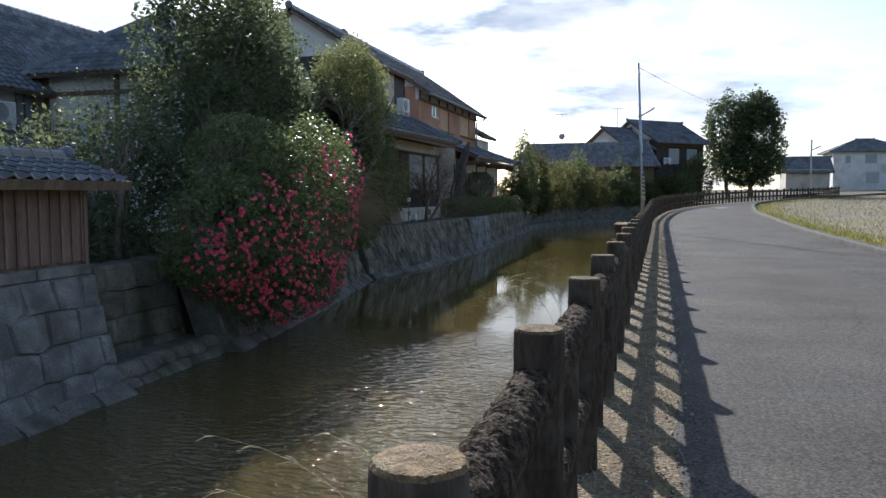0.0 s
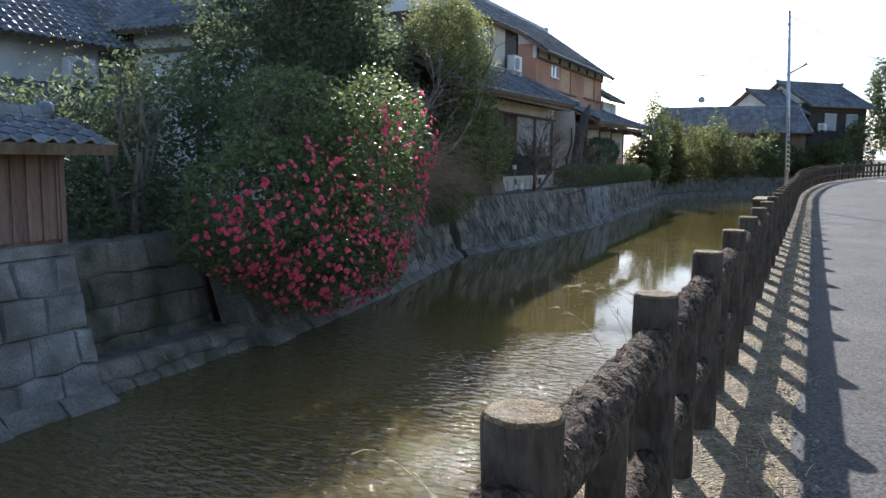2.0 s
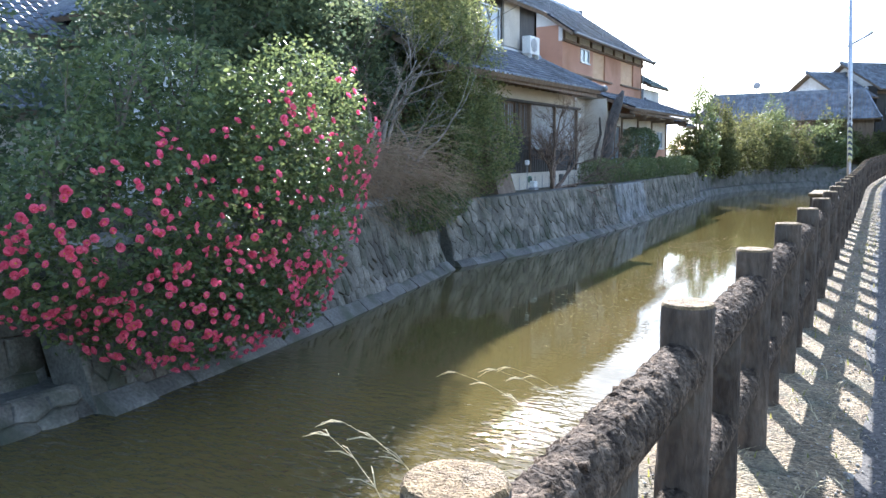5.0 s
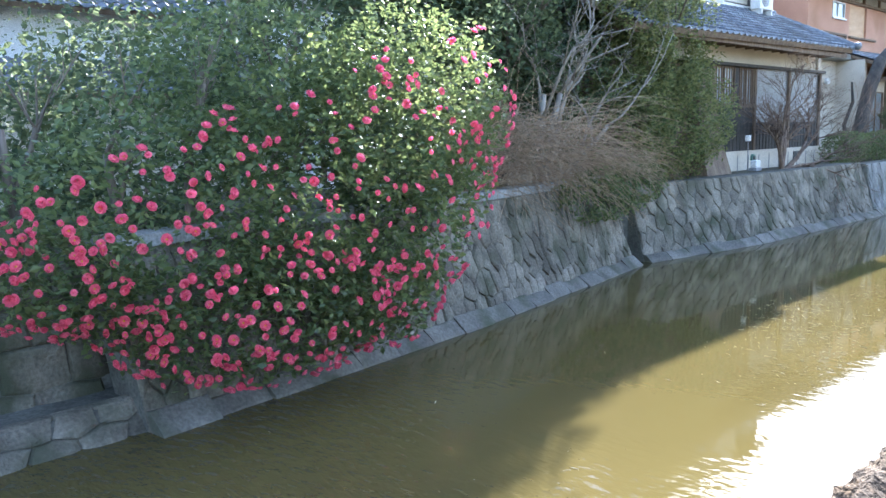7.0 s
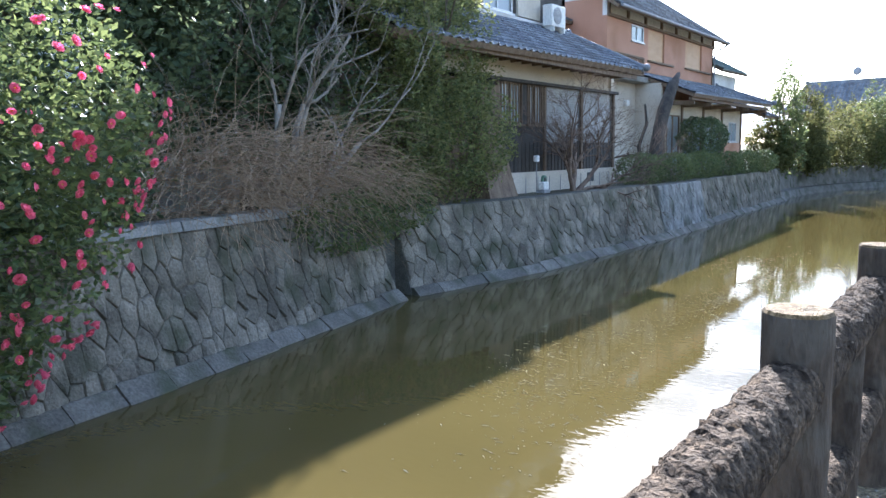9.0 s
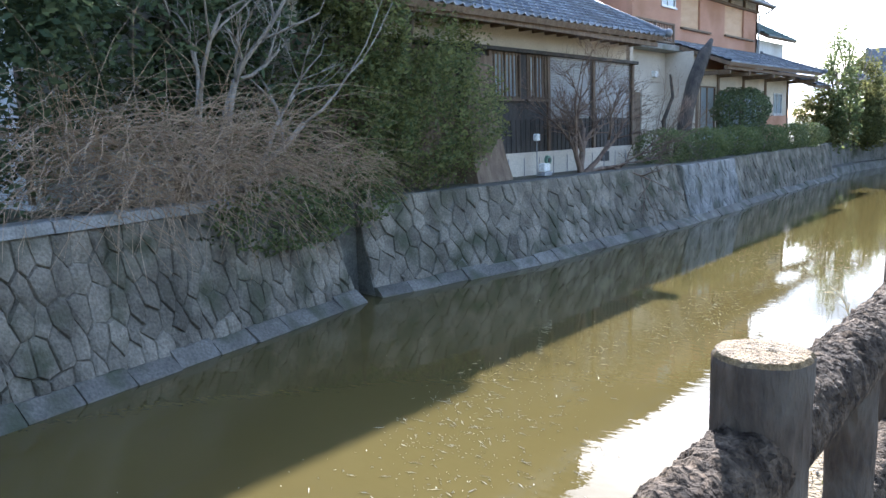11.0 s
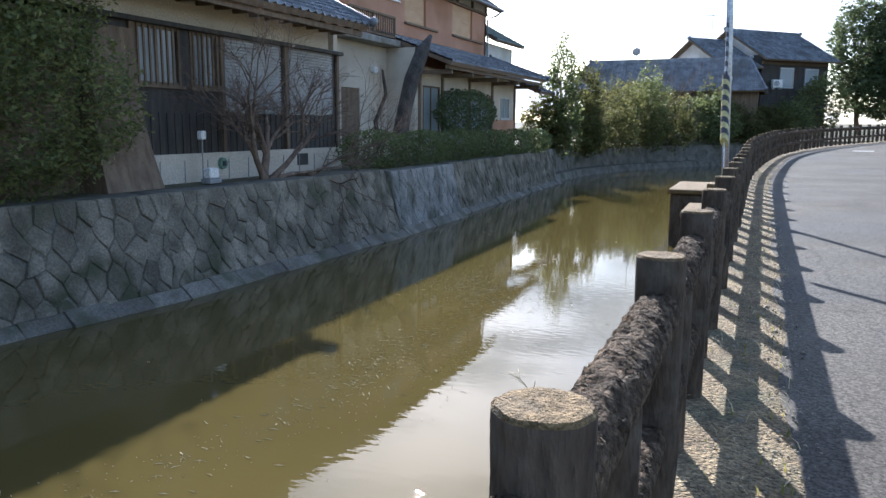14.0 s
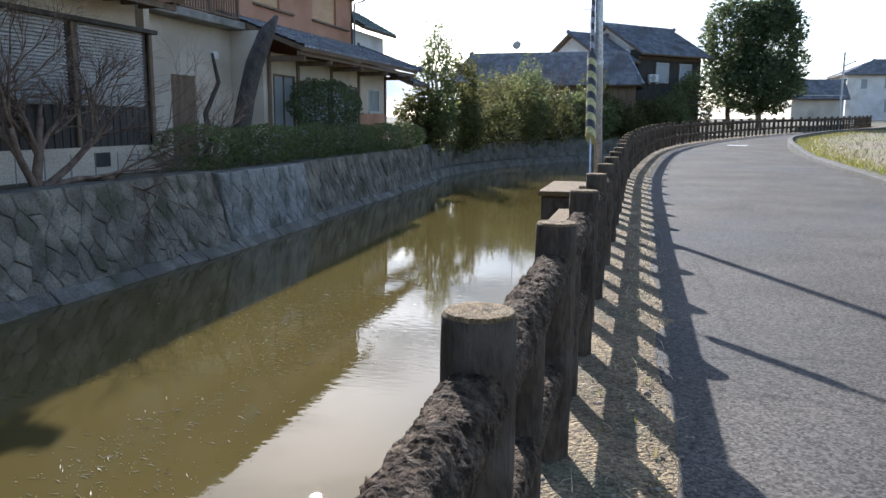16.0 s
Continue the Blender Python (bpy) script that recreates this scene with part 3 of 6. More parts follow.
def stone_cells(face, w, h, seed, point=0.22, wild=0.3):
    """The outlines of the stones on a face: six corners each, shared with the neighbours."""
    rows, cols = max(1, round(face.height / h)), round(face.length / w) + 1

    def corner(a, r):
        dx, dz = jit(a, r, seed, wild)
        z = r * face.height / rows + (point if (a + r) % 2 == 0 else -point) * h + dz * h
        z = 0.0 if r == 0 else face.height if r == rows else z
        return min(face.length, max(0.0, a * w / 2 + dx * w)), min(face.height, max(0.0, z))

    for j in range(rows):
        for i in range(-1, cols + 1):
            a = 2 * i + j % 2
            pts = [corner(a, j), corner(a + 1, j), corner(a + 2, j), corner(a + 2, j + 1), corner(a + 1, j + 1), corner(a, j + 1)]
            area = 0.5 * sum(p[0] * q[1] - q[0] * p[1] for p, q in zip(pts, pts[1:] + pts[:1]))
            if area > 0.18 * w * h:
                yield pts


def stone_geometry(face, pts, seed, proud):
    cs, ch = sum(p[0] for p in pts) / 6, sum(p[1] for p in pts) / 6
    r = random.Random(seed)
    bulge = proud * r.uniform(0.5, 1.25)
    tilt_s, tilt_h = r.uniform(-0.12, 0.12), r.uniform(-0.12, 0.12)
    verts = []
    rings = ((0.99, -0.08), (0.985, 0.0), (0.9, 0.6), (0.62, 1.0))
    for scale, out in rings:
        for s, h in pts:
            s2, h2 = cs + (s - cs) * scale, ch + (h - ch) * scale
            o = out if out <= 0 else out * bulge + tilt_s * (s2 - cs) + tilt_h * (h2 - ch) + r.uniform(-0.006, 0.006)
            verts.append(face.at(s2, h2, o))
    verts.append(face.at(cs + r.uniform(-0.04, 0.04), ch + r.uniform(-0.04, 0.04), bulge * r.uniform(1.0, 1.4)))
    faces = [(i * 6 + k, i * 6 + (k + 1) % 6, i * 6 + 6 + (k + 1) % 6, i * 6 + 6 + k) for i in range(3) for k in range(6)]
    faces += [(18 + k, 18 + (k + 1) % 6, 24) for k in range(6)]
    return verts, faces


def stone_face(parent, face, w, h, seed, material, single=True, point=0.22, wild=0.3, proud=0.036):
    allv, allf = [], []
    for i, pts in enumerate(stone_cells(face, w, h, seed, point, wild)):
        v, f = stone_geometry(face, pts, seed * 1000 + i, proud)
        if single:
            raw("stone", v, f, material, parent)
        else:
            o = len(allv)
            allv += v
            allf += [tuple(k + o for k in q) for q in f]
    if allv:
        tagged(raw("stones", allv, allf, material, parent), kind="stuff")


def wall_body(name, face, label, thick=0.5, cap=None, cap_material=None):
    wall = thing(name, label, "stone wall", kind="structure")
    bm = bmesh.new()
    for out, back in ((-0.006, 0),):
        c = [face.at(0, -0.5, out), face.at(face.length, -0.5, out), face.at(face.length, face.height, out), face.at(0, face.height, out)]
        b = [p - face.n * thick for p in c]
        v = [bm.verts.new(p) for p in c + b]
        for q in ((0, 1, 2, 3), (7, 6, 5, 4), (0, 4, 5, 1), (3, 2, 6, 7), (1, 5, 6, 2), (0, 3, 7, 4)):
            bm.faces.new([v[k] for k in q])
    part("core", bm, M_JOINT, wall)
    if cap:
        n = max(1, round(face.length / 0.9))
        for i in range(n):
            s0, s1 = face.length * i / n + 0.006, face.length * (i + 1) / n - 0.006
            o = 0.05 + 0.02 * math.sin(i * 2.1)
            v = [face.at(s, face.height + dh, k) for s in (s0, s1) for dh, k in ((0.004, o), (cap, o), (cap + 0.01, o - 0.04), (cap, -0.38), (0.004, -0.38))]
            raw("cap_stone", v, [(0, 1, 6, 5), (1, 2, 7, 6), (2, 3, 8, 7), (3, 4, 9, 8), (4, 0, 5, 9), (0, 4, 3, 2, 1), (5, 6, 7, 8, 9)], cap_material or M_CONCRETE, wall)
    return wall


def footing(wall, face, seed):
    """The row of pale sloping blocks at the waterline."""
    n = round(face.length / 0.6)
    r = random.Random(seed)
    for i in range(n):
        s0, s1 = face.length * i / n + 0.008, face.length * (i + 1) / n - 0.008
        o, h = 0.2 + r.uniform(-0.03, 0.03), 0.16 + r.uniform(-0.03, 0.03)
        v = [face.at(s, dh, k) for s in (s0, s1) for dh, k in ((-0.5, o + 0.1), (0.02, o), (h, 0.07), (h, -0.02), (-0.5, -0.02))]
        raw("footing_block", v, [(0, 1, 6, 5), (1, 2, 7, 6), (2, 3, 8, 7), (3, 4, 9, 8), (0, 4, 3, 2, 1), (5, 6, 7, 8, 9)], M_FOOTING, wall)


F_SHED = Face((-6.12, -1.5), (-6.2, 5.7), WATER_Z, 0.42, 0.27)
F_SHED_END = Face((-6.22, 5.72), (-7.6, 5.74), WATER_Z, 0.42, 0.02, 0.27)
F_LOW = Face((-6.95, 5.75), (-7.0, 8.3), WATER_Z, 0.42, 0.2)
F_ONE_A = Face((-6.25, 8.3), (-6.9, 13.2), WATER_Z, 0.5, 0.32)
F_ONE_B = Face((-6.9, 13.2), (-7.93, 18.45), WATER_Z, 0.5, 0.32)
F_TWO_A = Face((-7.93, 18.85), (-7.42, 22.5), WATER_Z, 0.4, 0.3)
F_TWO_B = Face((-7.42, 22.5), (-7.3, 29.7), WATER_Z, 0.4, 0.3)
F_TWO_C = Face((-7.3, 29.7), (-7.38, 33.75), WATER_Z, 0.36, 0.22)
F_THREE = Face((-7.62, 34.15), (-8.1, 47.5), WATER_Z, 0.36, 0.22)


# ---- leaves, branches, flowers ----
def leaf_sheet(name, centres, size, material, parent=None, seed=1, droop=0.0, narrow=0.5, label=""):
    """Many small folded leaves in one mesh."""
    r = np.random.RandomState(seed)
    c = np.asarray(centres, float)
    n = len(c)
    a = r.normal(size=(n, 3))
    a[:, 2] = a[:, 2] * 0.6 - droop
    a /= np.linalg.norm(a, axis=1)[:, None]
    b = np.cross(a, r.normal(size=(n, 3)) + np.array([0, 0, 0.8]))
    b /= np.linalg.norm(b, axis=1)[:, None]
    up = np.cross(a, b)
    s = size * r.uniform(0.65, 1.3, size=(n, 1))
    w = narrow * s
    fold = 0.25 * w * r.uniform(-0.3, 1, size=(n, 1))
    pts = np.stack([c - a * s * 0.5, c - b * w * 0.5 + up * fold, c + a * s * 0.5, c + b * w * 0.5 + up * fold], 1).reshape(-1, 3)
    me = bpy.data.meshes.new(name)
    i = np.arange(n) * 4
    tri = np.stack([i, i + 1, i + 2, i, i + 2, i + 3], 1).reshape(-1, 3)
    me.from_pydata(pts.tolist(), [], tri.tolist())
    me.materials.append(material)
    ob = place(new(name, me), parent)
    if label:
        ob["label"] = label
    return ob


def crown_points(blobs, n, seed, inner=0.55, rough=0.3, gaps=0.12, scale=1.1):
    """Places for leaves in uneven lumps: dense near the skin, with gaps."""
    r = np.random.RandomState(seed)
    vol = np.array([b[3] * b[4] + b[4] * b[5] + b[3] * b[5] for b in blobs])
    out = []
    while len(out) < n:
        b = blobs[r.choice(len(blobs), p=vol / vol.sum())]
        d = r.normal(size=3)
        d /= np.linalg.norm(d)
        lump = noise.noise((d[0] * 2.3 + seed, d[1] * 2.3 + b[0], d[2] * 2.3 + b[1])) + 0.5 * noise.noise((d[0] * 6 + seed, d[1] * 6, d[2] * 6 + b[2]))
        k = (1 + rough * lump) * (inner + (1 - inner) * r.uniform() ** 0.5)
        p = (b[0] + d[0] * b[3] * k, b[1] + d[1] * b[4] * k, b[2] + d[2] * b[5] * k)
        if noise.noise((p[0] * scale * 1.7 + seed, p[1] * scale * 1.7, p[2] * scale * 1.7)) < -0.5 + gaps:
            continue
        out.append(p)
    return out


def grow(bm, p, d, length, radius, depth, r, bend=0.35, split=(2, 3), shrink=0.68, up=0.08, tips=None, sides=6, thin=0.66):
    """A limb that forks into smaller ones."""
    pts, radii = [p], [radius]
    steps = 4
    for i in range(steps):
        d = (d + Vector((r.uniform(-1, 1), r.uniform(-1, 1), r.uniform(-1, 1))) * bend * 0.35 + Vector((0, 0, up))).normalized()
        p = p + d * (length / steps)
        pts.append(p)
        radii.append(radius * (1 - 0.4 * (i + 1) / steps))
    tube(bm, pts, radii, max(3, sides))
    if depth <= 0:
        if tips is not None:
            tips.append(p)
        return
    for k in range(r.randint(*split)):
        j = r.randint(2, steps)
        nd = (d + Vector((r.uniform(-1, 1), r.uniform(-1, 1), r.uniform(-0.7, 1))) * 0.85).normalized()
        grow(bm, pts[j], nd, length * shrink * r.uniform(0.75, 1.15), radii[j] * thin, depth - 1, r, bend, split, shrink, up, tips, sides - 1, thin)


def evergreen(name, label, blobs, n, leaf, size, material, seed, trunk=None, category="tree", group="", inner=0.55, rough=0.3, gaps=0.12, parts=1):
    base = trunk[0] if trunk else (blobs[0][0], blobs[0][1], blobs[0][2] - blobs[0][5])
    tree = thing(name, label, category, group, base)
    r = random.Random(seed)
    if not trunk:
        for b in blobs:
            bm = bmesh.new()
            grow(bm, Vector((b[0] - 0.1, b[1] + 0.1, b[2] - b[5])), Vector((0, 0.1, 1)).normalized(), b[5] * 0.7, 0.03, 2, r, sides=5)
            part("stem", bm, M_TRUNK, tree, smooth=True)
    if trunk:
        bm = bmesh.new()
        for (bx0, by0, bz0), height, radius in trunk[1:]:
            grow(bm, Vector((bx0, by0, bz0)), Vector((r.uniform(-0.15, 0.15), r.uniform(-0.15, 0.15), 1)).normalized(), height, radius, 3, r, up=0.12, sides=8)
        part("trunk", bm, M_TRUNK, tree, smooth=True)
    leaf_sheet("crown", crown_points(blobs, n, seed, inner, rough, gaps), size, material, tree, seed, narrow=leaf)
    return tree


def flower_mesh(seed):
    """A camellia bloom: two rings of cupped petals and a yellow heart."""
    r = random.Random(seed)
    bm = bmesh.new()
    for ring, count, lean, size in ((0, 6, 0.25, 0.062), (1, 5, 0.9, 0.046)):
        for k in range(count):
            a = 2 * math.pi * (k + 0.5 * ring) / count + r.uniform(-0.15, 0.15)
            d, t = Vector((math.cos(a), math.sin(a), 0)), Vector((-math.sin(a), math.cos(a), 0))
            rows = []
            for f, w in ((0.1, 0.25), (0.55, 1.0), (1.0, 0.6)):
                c = d * size * f * math.cos(lean * f) + Vector((0, 0, size * f * math.sin(lean * f) + 0.004 * ring))
                rows.append([bm.verts.new(c + t * size * 0.55 * w * s + Vector((0, 0, 0.012 * abs(s) * f))) for s in (-1, 0, 1)])
            for r0, r1 in zip(rows, rows[1:]):
                for q in range(2):
                    bm.faces.new((r0[q], r0[q + 1], r1[q + 1], r1[q]))
    n = len(bm.faces)
    bmesh.ops.create_icosphere(bm, subdivisions=1, radius=0.013, matrix=Matrix.Translation((0, 0, 0.016)))
    bm.faces.ensure_lookup_table()
    for f in bm.faces[n:]:
        f.material_index = 1
    return as_mesh("flower", bm, [M_PETAL, M_STAMEN])


FLOWERS = [flower_mesh(s) for s in range(4)]

CAMELLIA_BLOBS = [(-6.35, 8.6, 0.75, 0.95, 1.45, 1.1), (-6.25, 10.7, 1.0, 0.95, 1.8, 1.5), (-6.0, 9.5, -0.1, 0.75, 1.6, 0.7), (-6.25, 11.55, 1.8, 0.85, 1.3, 1.15), (-6.2, 7.7, 0.45, 0.65, 0.7, 0.5), (-6.0, 10.7, -0.1, 0.6, 0.8, 0.65), (-6.9, 9.9, 2.1, 0.9, 1.3, 0.8)]
camellia = evergreen("camellia_bush", "large camellia bush full of pink blooms hanging over the water", CAMELLIA_BLOBS, 30000, 0.55, 0.08, M_CAMELLIA, 11,
                     trunk=((-7.3, 9.3, 0.4), ((-7.3, 9.3, 0.3), 1.2, 0.07), ((-7.2, 10.2, 0.3), 1.3, 0.06), ((-7.1, 8.6, 0.3), 1.1, 0.06)), category="bush", inner=0.6, rough=0.22, gaps=0.06)
fr = np.random.RandomState(5)
flower_spots = []
while len(flower_spots) < 640:
    b = CAMELLIA_BLOBS[fr.choice(7, p=[0.24, 0.24, 0.18, 0.14, 0.08, 0.08, 0.04])]
    d = fr.normal(size=3)
    d[0] = abs(d[0]) + 0.25
    d[1] -= 0.3
    d /= np.linalg.norm(d)
    p = Vector((b[0] + d[0] * b[3] * 1.04, b[1] + d[1] * b[4] * 1.04, b[2] + d[2] * b[5] * 1.04))
    if any(((p.x - c[0]) / c[3]) ** 2 + ((p.y - c[1]) / c[4]) ** 2 + ((p.z - c[2]) / c[5]) ** 2 < 0.86 for c in CAMELLIA_BLOBS):
        continue
    if p.z > 1.2 + 0.35 * (p.y - 7.5) or (p.z > 1.5 and fr.uniform() < 0.4):
        continue
    flower_spots.append((p, Vector(d)))
extra_v, extra_f = [], []
for i, (p, d) in enumerate(flower_spots):
    q = (d + Vector(fr.normal(size=3)) * 0.35).normalized().to_track_quat("Z", "Y")
    m = Matrix.LocRotScale(p, q, Vector((1, 1, 1)) * fr.uniform(0.42, 0.8))
    if i < 300:
        f = place(new("flower", FLOWERS[i % 4]), camellia)
        f.matrix_basis = m
    else:
        o = len(extra_v)
        extra_v += [m @ v.co for v in FLOWERS[i % 4].vertices]
        extra_f += [tuple(o + k for k in g.vertices) for g in FLOWERS[i % 4].polygons if g.material_index == 0]
tagged(raw("flower_rest", extra_v, extra_f, M_PETAL, camellia), kind="stuff")

evergreen("evergreen_tree", "tall dense dark evergreen behind the camellia", [(-9.3, 12.8, 3.9, 1.7, 1.9, 3.0), (-9.0, 11.6, 2.6, 1.4, 1.4, 1.8), (-9.2, 14.2, 3.2, 1.5, 1.5, 2.4), (-9.4, 13.0, 6.6, 1.4, 1.6, 1.8), (-9.7, 15.0, 5.0, 1.2, 1.4, 1.6)], 27000, 0.5, 0.13, M_EVERGREEN, 21,
          trunk=((-9.3, 12.8, 0.4), ((-9.3, 12.8, 0.3), 3.0, 0.14)))
evergreen("evergreen_tree", "dark evergreen tree among garden shrubs", [(-9.9, 16.2, 3.2, 1.6, 1.8, 2.1), (-9.6, 17.8, 2.3, 1.3, 1.6, 1.6), (-10.6, 15.6, 4.4, 1.3, 1.4, 1.6), (-10.4, 18.8, 3.5, 1.3, 1.6, 1.7), (-10.7, 17.2, 5.6, 1.2, 1.6, 1.5)], 28000, 0.5, 0.13, M_EVERGREEN, 22,
          trunk=((-9.8, 16.8, 0.4), ((-9.8, 16.8, 0.3), 2.6, 0.12)))
evergreen("broadleaf_tree", "rounded evergreen with sunlit yellow-green edge over the wall", [(-9.0, 20.5, 3.0, 1.15, 1.95, 2.0), (-8.6, 21.0, 1.7, 1.0, 1.7, 1.3), (-9.2, 20.4, 4.7, 1.1, 1.95, 1.6), (-8.8, 19.3, 1.7, 1.0, 1.4, 1.3), (-8.3, 19.0, 4.4, 0.7, 1.0, 1.5), (-8.15, 19.5, 3.0, 0.4, 0.5, 0.9)], 60000, 0.5, 0.085, M_BRIGHTLEAF, 23,
          trunk=((-9.0, 20.6, 0.35), ((-9.0, 20.6, 0.25), 2.4, 0.12)))
evergreen("shrub", "dark leafy shrub spilling over the stone wall", [(-7.3, 11.9, 0.7, 0.6, 0.8, 0.8), (-7.9, 12.8, 1.1, 0.7, 1.0, 0.8)], 4200, 0.4, 0.13, M_EVERGREEN, 24, category="shrub")
evergreen("shrub", "low green shrub creeping over the wall", [(-7.7, 17.0, 0.35, 0.5, 1.1, 0.5), (-8.0, 18.6, 0.5, 0.45, 0.9, 0.5)], 3000, 0.4, 0.1, M_HEDGE, 25, category="shrub")
evergreen("garden_tree", "slender multi-stemmed tree with thin yellow-green leaves", [(-8.0, 7.6, 2.5, 1.0, 1.2, 0.75), (-8.2, 8.5, 3.0, 0.8, 0.9, 0.6)], 1100, 0.5, 0.045, M_HEDGE, 26,
          trunk=((-7.75, 7.3, 0.4), ((-7.75, 7.6, 0.3), 1.25, 0.055), ((-7.8, 7.85, 0.3), 1.35, 0.06), ((-7.9, 7.45, 0.3), 1.2, 0.05)), inner=0.3, rough=0.5, gaps=0.25)
evergreen("shrub", "dark shrubs filling the garden behind the low wall", [(-8.2, 7.2, 0.9, 0.9, 1.3, 0.7), (-8.6, 9.2, 1.6, 1.1, 1.6, 1.4), (-8.4, 5.9, 0.8, 0.8, 0.8, 0.6)], 6000, 0.5, 0.11, M_EVERGREEN, 27, category="shrub")


evergreen("shrub", "dense dark shrubs behind the slender tree", [(-10.4, 10.2, 1.7, 1.2, 1.6, 1.5), (-10.2, 8.0, 1.4, 1.2, 1.6, 1.2), (-9.9, 6.2, 1.1, 1.0, 1.2, 0.9)], 9000, 0.5, 0.12, M_EVERGREEN, 28, category="shrub")


def bare_tree(name, label, base, stems, seed, depth=4, material=M_TRUNK, category="tree", up=0.05, split=(2, 3), thin=0.66):
    tree = thing(name, label, category, at=base)
    r = random.Random(seed)
    for i, (d, length, radius) in enumerate(stems):
        bm = bmesh.new()
        grow(bm, Vector(base) - Vector((0, 0, 0.08)), Vector(d).normalized(), length, radius, depth, r, bend=0.6, split=split, shrink=0.74, up=up, thin=thin)
        part("limb" if i else "trunk", bm, material, tree, smooth=True)
    return tree


bare_tree("bare_tree", "leafless tree with pale spreading branches", (-8.4, 16.4, 0.45), [((0.15, 0.5, 1), 1.9, 0.085), ((0.2, -0.5, 1), 1.8, 0.07), ((0.25, 1.0, 0.8), 1.8, 0.06)], 31, depth=4, thin=0.7, material=M_PALEBARK)
bare_tree("maple_tree", "small bare maple with fine reddish twigs in front of the house", (-8.35, 25.9, 0.35), [((0.1, 0.3, 1), 1.15, 0.085), ((0.2, -0.6, 1), 1.25, 0.065), ((0.3, 0.9, 0.8), 1.35, 0.07), ((0.25, 1.8, 1.0), 1.5, 0.06)], 32, depth=5, material=M_TWIG, up=-0.01, split=(3, 4), thin=0.74)
bare_tree("bare_tree", "thin bare tree beside the porch", (-8.9, 31.6, 0.4), [((0.2, 0.3, 1), 1.0, 0.05), ((0.1, -0.4, 1), 0.9, 0.04)], 33, depth=4, material=M_TWIG)


def brush(name, label, centre, size, n, seed, material, lengths=(0.5, 1.1), radius=0.004):
    """Tangled dry stems that arch outwards."""
    r = random.Random(seed)
    bm = bmesh.new()
    for _ in range(n):
        p = Vector((centre[0] + r.uniform(-1, 1) * size[0], centre[1] + r.uniform(-1, 1) * size[1], centre[2] + r.uniform(0, 1) * size[2]))
        d = Vector((r.uniform(-0.3, 1), r.uniform(-1, 1), r.uniform(0.1, 1.2))).normalized()
        pts, length = [p], r.uniform(*lengths)
        for _k in range(4):
            d = (d + Vector((r.uniform(-0.25, 0.35), r.uniform(-0.25, 0.25), -0.35))).normalized()
            p = p + d * length / 4
            pts.append(p)
        tube(bm, pts, [radius, radius, radius * 0.9, radius * 0.8, radius * 0.5], 3)
    ob = part(name, bm, material)
    return tagged(ob, label, "dry brush", kind="stuff")


brush("dry_brush", "tangle of dry reddish-brown stems above the stone wall", (-8.2, 15.7, 0.55), (0.4, 1.8, 1.0), 1050, 41, M_BRUSH, (0.9, 2.0), 0.004)
brush("dry_brush", "dry vines hanging over the wall's edge", (-8.1, 18.3, 0.6), (0.35, 0.7, 0.5), 200, 42, M_BRUSH, (0.5, 1.2), 0.004)


def grass(name, label, spots, seed, material, height=(0.15, 0.4), width=0.006, lean=0.5, kind="stuff"):
    r = random.Random(seed)
    v, f = [], []
    for x, y, z in spots:
        h, a = r.uniform(*height), r.uniform(0, 2 * math.pi)
        d = Vector((math.cos(a), math.sin(a), 0))
        t = Vector((-d.y, d.x, 0)) * width
        p, k = Vector((x, y, z)), len(v)
        for q, w in ((0, 1), (0.5, 0.8), (1, 0.05)):
            c = p + Vector((0, 0, h * q * (1 - 0.25 * q * lean))) + d * lean * h * q * q
            v += [c - t * w, c + t * w]
        f += [(k, k + 1, k + 3, k + 2), (k + 2, k + 3, k + 5, k + 4)]
    return tagged(raw(name, v, f, material), label, "grass", kind=kind)


gr = random.Random(3)
grass("field_weeds", "yellow-green weeds along the field's edge", [(kerb_x(y) + 0.25 + abs(gr.gauss(0, 0.7)), y, rise(y) + 0.1) for y in (gr.uniform(6, 75) for _ in range(9000))], 51, M_GREEN_GRASS, (0.06, 0.2), 0.012)
grass("field_stubble", "dry straw stubble on the tilled field", [(kerb_x(y) + gr.uniform(0.6, 22), y, rise(y) + 0.13) for y in (gr.uniform(6, 80) for _ in range(16000))], 52, M_STRAW, (0.08, 0.24), 0.012)
grass("verge_weeds", "small weeds and moss tufts under the fence", [(fence_x(y) + gr.choice((-0.36, -0.3, 0.12, 0.3, 0.45)) + gr.gauss(0, 0.06), y, rise(y)) for y in (gr.uniform(-2, 40) for _ in range(1100))], 53, M_GREEN_GRASS, (0.02, 0.07), 0.004)
grass("verge_straw", "withered straw lying on the verge", [(gr.uniform(-0.4, 0.55), y, 0.0) for y in (gr.uniform(-2, 40) for _ in range(2200))], 54, M_STRAW, (0.03, 0.09), 0.003, 1.4)


